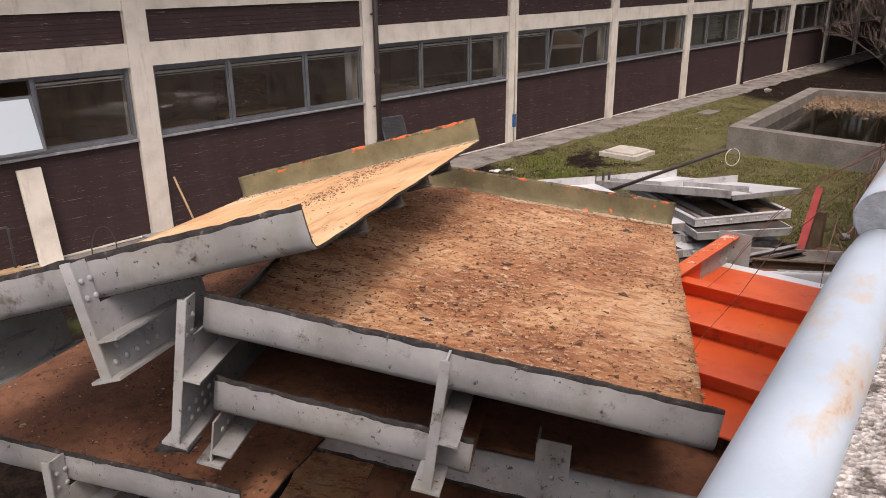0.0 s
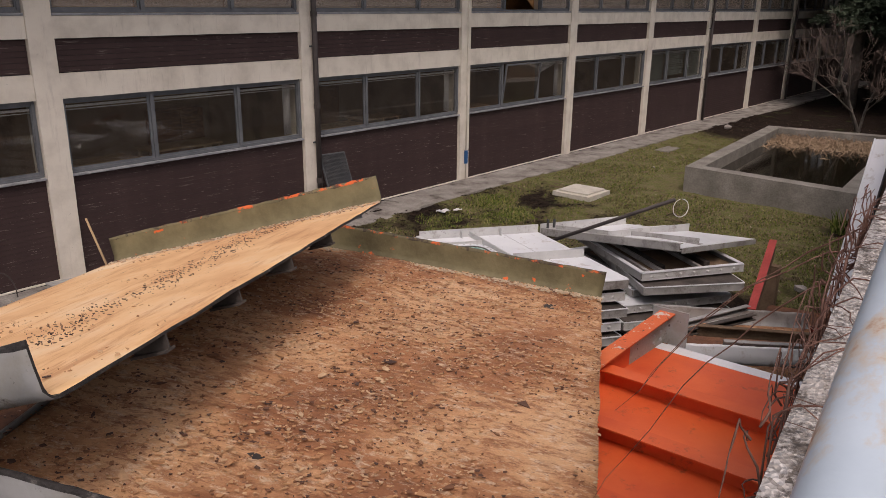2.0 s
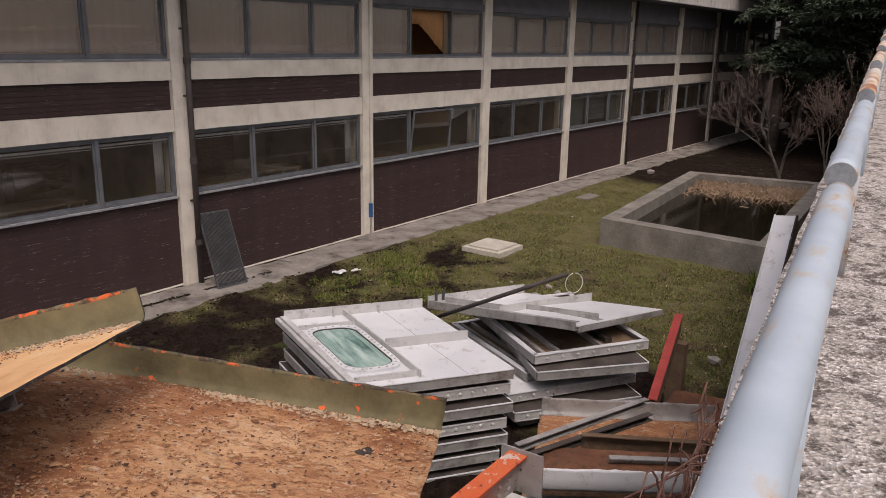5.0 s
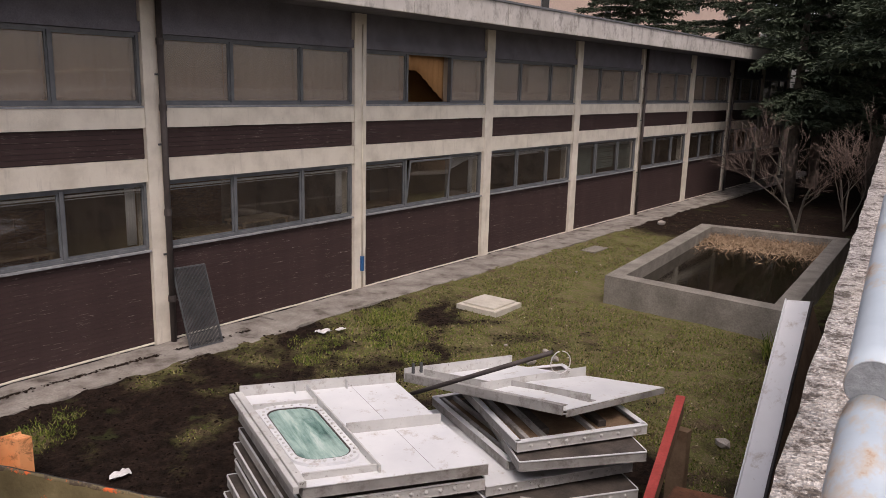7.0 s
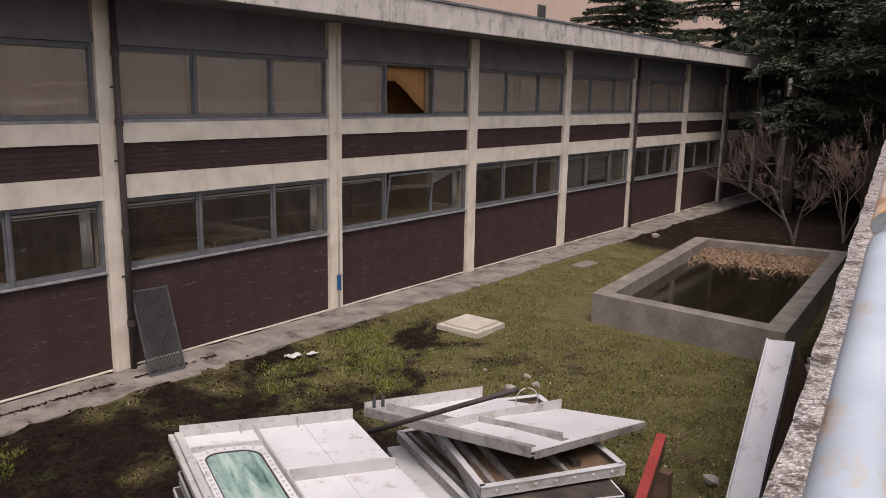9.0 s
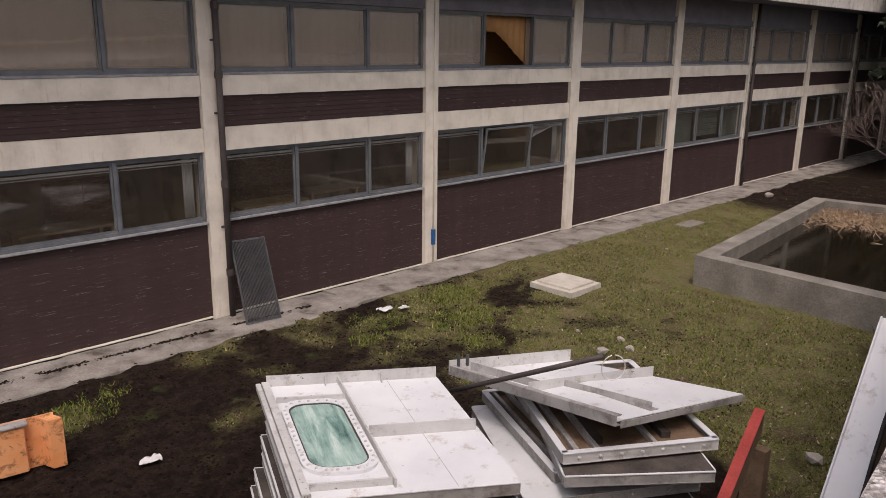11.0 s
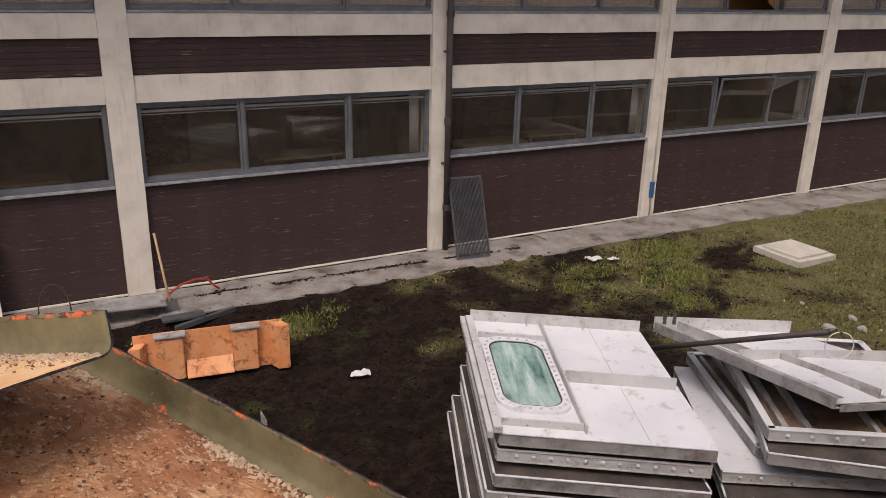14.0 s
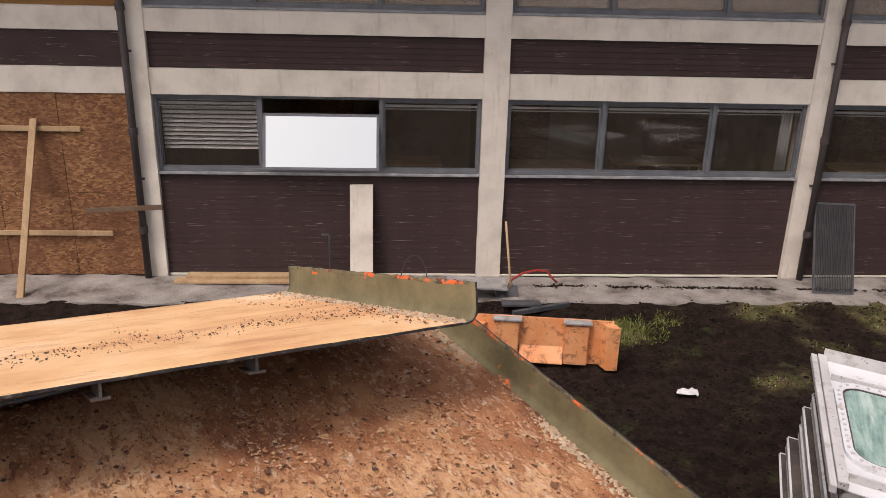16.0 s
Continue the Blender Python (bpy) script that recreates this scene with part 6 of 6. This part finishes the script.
conifer((41.0, -3.9, -0.12), 14.5, 5.2, 3, 4.4, 220)
conifer((45.5, -7.0, -0.12), 15.5, 6.2, 9)
conifer((62.0, -10.0, -0.12), 20.0, 7.5, 33)
conifer((51.0, -12.0, -0.12), 15.0, 6.5, 12)
conifer((48.5, -3.4, -0.12), 16.5, 6.0, 27)
conifer((64.0, 6.5, -0.12), 21.0, 8.5, 41)
conifer((57.0, -5.5, -0.12), 19.0, 7.0, 22)
conifer((60.0, 14.0, -0.12), 19.0, 7.5, 15)

# hedge closing the far end of the court, near-black as shade behind the trees
hedge = bmesh.new()
rg = random.Random(21)
for i in range(16000):
    x, y = 58 + abs(rg.gauss(0, 0.8)), rg.uniform(-16, 0)
    z = rg.uniform(-0.1, 5.2 + 1.4 * noise.noise(Vector((y * 0.4, 3, 0))))
    p = Vector((x - 0.3 * noise.noise(Vector((y, z, 1))), y, z))
    w = rg.uniform(0.10, 0.24)
    e1 = Vector((rg.gauss(0, .5), rg.gauss(0, 1), rg.gauss(0, 1))).normalized() * w
    e2 = Vector((rg.gauss(0, .5), rg.gauss(0, 1), rg.gauss(0, 1))).normalized() * w * 0.7
    hedge.faces.new([hedge.verts.new(v) for v in (p, p + e1 + e2, p + e1 * 2, p + e1 - e2)])
tagged(part("hedge", hedge, M_DARKVEG), "overgrown hedge at the end of the court, shade in its colour", "hedge", "", "stuff")
structure("wall_court_end", box((60.0, -18.0, -0.3), (60.4, 0.5, 5.0)), M_DARKVEG, "overgrown wall closing the court, coloured as deep shade", "wall")

# flat plate sunk in the lawn, louvre at the far end, clump of long leaves by the pond
fp = thing("drain_plate", (21.7, -2.2, -0.1), "flat grey concrete plate sunk in the lawn", "plate")
part("plate", rough_box((21.2, -2.5, -0.16), (22.3, -1.95, -0.045), 0.2, 0.01), M_POND, fp)
lv = thing("louvre_panel", (52.0, -6.9, 0), "pale slatted louvre on dark posts", "louvre")
for i in range(7):
    part("slat", box((51.9, -7.9, 3.2 + 0.28 * i), (52.06, -5.9, 3.3 + 0.28 * i), None, 0.01), M_STEEL, lv)
for y in (-7.9, -5.9):
    part("post", box((52.07, y - 0.06, -0.12), (52.2, y + 0.06, 5.2)), M_GRATE, lv)
lf = bmesh.new()
rl = random.Random(12)
for i in range(70):
    b = Vector((14.0 + rl.gauss(0, 0.16), -10.45 + rl.gauss(0, 0.12), -0.13))
    d = Vector((rl.gauss(0, 0.28), rl.gauss(0, 0.28), 1)).normalized()
    h = rl.uniform(0.35, 0.75)
    sd = d.cross(Vector((rl.gauss(0, 1), rl.gauss(0, 1), 0.1))).normalized() * 0.013
    m_, t_p = b + d * h * 0.6, b + d * h + Vector((d.x, d.y, 0)) * 0.25
    vs = [lf.verts.new(v) for v in (b - sd, b + sd, m_ + sd, m_ - sd, t_p)]
    lf.faces.new(vs[:4])
    lf.faces.new((vs[3], vs[2], vs[4]))
tagged(part("leaf_clump", lf, M_GRASS), "clump of long green strap leaves by the pond", "plant", "", "stuff")

# grass tufts and soil clods
gb, db = bmesh.new(), bmesh.new()
rg = random.Random(31)
made = 0
while made < 95000:
    x, y = rg.uniform(-1.5, 33), rg.uniform(-13.2, -1.62)
    if x > 8 and rg.random() > math.exp(-(x - 8) / 12):
        continue
    v = lawn(x, y)
    patch = noise.fractal(Vector((x + 40, y, 0)) * 1.1, 0.8, 2.0, 4)
    tuft = any((x - cx) ** 2 + ((y - cy) * 1.3) ** 2 < (cr * (0.7 + 0.6 * rg.random())) ** 2 for cx, cy, cr in GREENS)
    if v < rg.uniform(0.12, 1.0) or patch < rg.uniform(-0.45, 0.15):
        continue
    made += 1
    if PFL.x - 0.4 < x < PBR.x + 0.3 and -10.6 < y < -4.2:
        continue
    z = ground_height(x, y)
    h = rg.uniform(0.02, 0.075) * (1.5 if tuft else 1.0)
    d = Vector((rg.gauss(0, 0.6), rg.gauss(0, 0.6), 1)).normalized() * h
    sd = Vector((rg.gauss(0, 1), rg.gauss(0, 1), 0)).normalized() * rg.uniform(0.008, 0.024)
    b = Vector((x, y, z - 0.004))
    tgt = gb if rg.random() < (0.85 if tuft else 0.5) else db
    tgt.faces.new([tgt.verts.new(q) for q in (b - sd, b + sd, b + d)])
for cx, cy, cr in GREENS:
    for i in range(int(1500 * cr * cr)):
        a, q = rg.uniform(0, 6.283), cr * 0.9 * rg.random() ** 0.7
        x, y = cx + q * math.cos(a), cy + q * math.sin(a) / 1.3
        if noise.noise(Vector((x * 3.1, y * 3.1, 2))) < rg.uniform(-0.5, 0.2) or y > -1.5:
            continue
        d = Vector((rg.gauss(0, 0.7), rg.gauss(0, 0.7), 1)).normalized() * rg.uniform(0.03, 0.10)
        sd = Vector((rg.gauss(0, 1), rg.gauss(0, 1), 0)).normalized() * rg.uniform(0.006, 0.014)
        b = Vector((x, y, ground_height(x, y) - 0.004))
        gb.faces.new([gb.verts.new(q_) for q_ in (b - sd, b + sd, b + d)])
tagged(part("grass", gb, M_GRASS), "short sparse green grass and moss", "grass", "", "stuff")
tagged(part("dry_grass", db, M_DRYGRASS), "short dry grass stalks", "grass", "", "stuff")

litter = bmesh.new()
for i in range(22000):
    x, y = rg.uniform(5, 34), rg.uniform(-13.4, -1.7)
    if rg.random() > math.exp(-max(0, x - 10) / 14) or (PFL.x - 0.4 < x < PBR.x + 0.3 and -10.6 < y < -4.2):
        continue
    if x < 24 and lawn(x, y) < 0.45:
        continue
    p = Vector((x, y, ground_height(x, y) + 0.012))
    e1 = Vector((rg.gauss(0, 1), rg.gauss(0, 1), rg.gauss(0, 0.25))).normalized() * rg.uniform(0.012, 0.035)
    e2 = Vector((-e1.y, e1.x, rg.gauss(0, 0.01))) * rg.uniform(0.3, 0.7)
    litter.faces.new([litter.verts.new(q) for q in (p - e1, p + e2, p + e1, p - e2)])
tagged(part("leaf_litter", litter, M_LITTER), "scattered dry leaves and twigs on the lawn", "leaf litter", "", "stuff")

clods = bmesh.new()
ico = bmesh.new()
bmesh.ops.create_icosphere(ico, subdivisions=1, radius=1.0)
ico_v = [v.co.copy() for v in ico.verts]
ico_f = [[v.index for v in f_.verts] for f_ in ico.faces]
ico.free()


def add_lump(bm, p, r, rg, flat=0.6):
    k = [Vector((c.x * rg.uniform(0.7, 1.3), c.y * rg.uniform(0.7, 1.3), c.z * flat * rg.uniform(0.7, 1.2))) * r for c in ico_v]
    vs = [bm.verts.new(p + c) for c in k]
    for q in ico_f:
        bm.faces.new([vs[i] for i in q])


for i in range(30000):
    x, y = rg.uniform(-2.5, 13.5), rg.uniform(-9.5, -1.3)
    if lawn(x, y) > 0.6:
        continue
    add_lump(clods, Vector((x, y, ground_height(x, y))), (0.006 + 0.024 * rg.random() ** 3) * (1.8 if rg.random() < 0.03 else 1), rg)
for i in range(2200):
    x = rg.uniform(0.6, 7.6)
    if noise.noise(Vector((x * 1.9, 8, 0))) + 0.5 * noise.noise(Vector((x * 7, 2, 0))) < rg.uniform(-0.5, 0.35):
        continue
    add_lump(clods, Vector((x, -0.55 - 0.03 * x + 0.05 * noise.noise(Vector((x * 2, 0, 0))) + rg.gauss(0, 0.02 + 0.04 * rg.random() ** 2), 0.012)), 0.006 + 0.024 * rg.random() ** 2, rg, 0.4)
tagged(part("soil_clods", clods, M_CLODS), "loose dark clods of churned soil", "soil", "", "stuff")

for i, (x, y, r) in enumerate(((10.2, -6.6, 0.12), (10.7, -6.9, 0.10), (11.0, -6.5, 0.09), (14.9, -10.9, 0.22), (15.3, -11.0, 0.18), (14.7, -11.2, 0.2), (15.9, -10.9, 0.16), (9.0, -11.0, 0.14), (28.6, -1.9, 0.2), (18.2, -3.4, 0.05), (10.8, -5.6, 0.05))):
    bm = bmesh.new()
    add_lump(bm, Vector((x, y, -0.08 + r * 0.35)), r, rg, 0.7)
    tagged(part("rubble_stone", bm, M_STONE), "pale broken rubble stone on the lawn", "stone", "rubble")
for x, y, s in ((2.2, -4.6, 0.16), (8.7, -2.0, 0.2), (9.1, -2.15, 0.12)):
    bm = bmesh.new()
    vs = {}
    for u in range(7):
        for v in range(6):
            vs[u, v] = bm.verts.new((x + (u - 3) * s * 0.3 + rg.gauss(0, s * 0.06), y + (v - 2.5) * s * 0.22 + rg.gauss(0, s * 0.06), -0.05 + rg.uniform(0, s * 0.35)))
    for u in range(6):
        for v in range(5):
            bm.faces.new((vs[u, v], vs[u + 1, v], vs[u + 1, v + 1], vs[u, v + 1]))
    tagged(part("litter_plastic", bm, M_WHITEPAPER), "crumpled white plastic litter on the ground", "litter", "litter")

# vines creeping over the parapet
vb = bmesh.new()
rg = random.Random(77)
for i in range(130):
    a0 = rg.uniform(-4.6, -2.1)
    p = Vector(along(a0, rg.uniform(0.22, 0.28), rg.uniform(4.08, 4.42)))
    d = Vector((rg.gauss(0.3, 0.8), rg.gauss(-0.1, 0.25), rg.uniform(0.1, 0.9))).normalized()
    L = rg.uniform(0.2, 0.55)
    pts = []
    for j in range(9):
        pts.append(p.copy())
        d = (d + Vector((rg.gauss(0, 0.28), rg.gauss(0, 0.25), rg.gauss(-0.06, 0.25)))).normalized()
        p = p + d * L / 8
        # the stem stays outside the parapet
        dd = (p.y + 14.03 - SL * p.x)
        top = 4.435 + 0.054 * p.x
        if p.z < top + 0.03 and dd < 0.235:
            p.y += 0.235 - dd
        if dd > 0.30:
            p.y -= dd - 0.30
        cap_ = top + 0.03 + 0.10 * abs(math.sin(i * 1.7))
        if p.z > cap_:
            p.z, d.z = cap_, -abs(d.z) * 0.3
        if dd < 0.2 and p.z < top + 0.03:
            p.z = top + 0.03
    add_tube(vb, pts, [0.0042 * (1 - 0.7 * j / 8) * rg.uniform(0.7, 1.2) for j in range(9)], 5, cap=False)
for L, a0, tx, ty, tz in ((1.2, -2.6, -1.2, 0.75, -0.3), (1.3, -2.3, -1.4, 0.9, -0.6), (1.2, -3.0, -0.8, 0.9, -0.9)):
    p = Vector(along(a0, 0.25, 4.34))
    e = p + Vector((tx * 0.45, ty, tz - 0.5))
    m_ = (p + e) / 2 + Vector((0, 0.1, 0.25))
    pts = [p.lerp(m_, q).lerp(m_.lerp(e, q), q) + Vector((rg.gauss(0, .01), rg.gauss(0, .01), rg.gauss(0, .01))) for q in np.linspace(0, 1, 12)]
    add_tube(vb, pts, [0.0045 * (1 - 0.06 * j) for j in range(12)], 5, cap=False)
tagged(part("climbing_vine", vb, M_VINE, None, "", True), "bare red-brown vine stems creeping over the parapet", "vine", "", "stuff")

# far pink block beyond the roof
FX = 81.0
fb = thing("far_building", (105, 52, -0.1), "tall pale pink rendered building beyond the roof", "building")
part("wall", box((FX, 45, -0.2), (FX + 120, 60, 46.0)), M_FAR, fb)
part("roof", box((FX - 1, 44, 46.002), (FX + 121, 61, 46.6)), M_FASCIA, fb)
part("cornice", box((FX - 0.1, 44.8, 29.0), (FX + 120, 44.996, 29.3)), M_FASCIA, fb)
for i in range(5):
    for j in range(5):
        x = FX + 15 + i * 20
        z = 4 + j * 5.6
        w_ = part("window", box((x, 44.88, z), (x + 2.2, 44.996, z + 3.2), None, 0.01), M_ALU, fb)
        part("pane", box((x + 0.15, 44.86, z + 0.15), (x + 2.05, 44.878, z + 3.05)), M_WATER, w_)

# ---- cladding boards of the facade ----
board_h = 0.098
n_lo = 20
boards = {}


def board_mesh(width):
    key = round(width, 2)
    if key not in boards:
        me = bpy.data.meshes.new("board")
        bm = bmesh.new()
        hw, hh = width / 2, board_h / 2 - 0.002
        prof = ((0.0, -hh), (-0.016, -hh + 0.002), (-0.019, hh - 0.006), (-0.016, hh), (0.0, hh))
        ends = [[bm.verts.new((s * hw, y, z)) for y, z in prof] for s in (-1, 1)]
        for i in range(len(prof) - 1):
            bm.faces.new((ends[0][i], ends[1][i], ends[1][i + 1], ends[0][i + 1]))
        bm.faces.new(ends[0])
        bm.faces.new(ends[1][::-1])
        bmesh.ops.recalc_face_normals(bm, faces=bm.faces)
        bm.to_mesh(me)
        bm.free()
        me.materials.append(M_BROWN)
        boards[key] = me
    return boards[key]


for k in range(K0 + 1, K1):
    a = pillar_x(k) + (0.24 if k == 0 else 0.22)
    b = pillar_x(k + 1) - (0.24 if k == -1 else 0.22)
    cl = thing("cladding_%d" % (k + 3), ((a + b) / 2, 0.0, 0.0), "dark brown horizontal cladding boards with scratched paint", "cladding", "", "structure")
    far = bmesh.new() if k > 5 else None
    for z0, n in ((0.03, n_lo), (Z_P0 + 0.012, 6)):
        for i in range(n):
            z = z0 + (i + 0.5) * (board_h if n == n_lo else (Z_P1 - Z_P0 - 0.024) / 6)
            if far is None:
                shared("board", board_mesh(b - a), Matrix.Translation(((a + b) / 2, 0.032 + rng.uniform(0, 0.004), z)), cl)
            else:
                add_box(far, (a, 0.012, z - 0.045), (b, 0.032, z + 0.045))
    if far is not None:
        tagged(part("far_boards", far, M_BROWN, cl), "", "", "", "stuff")
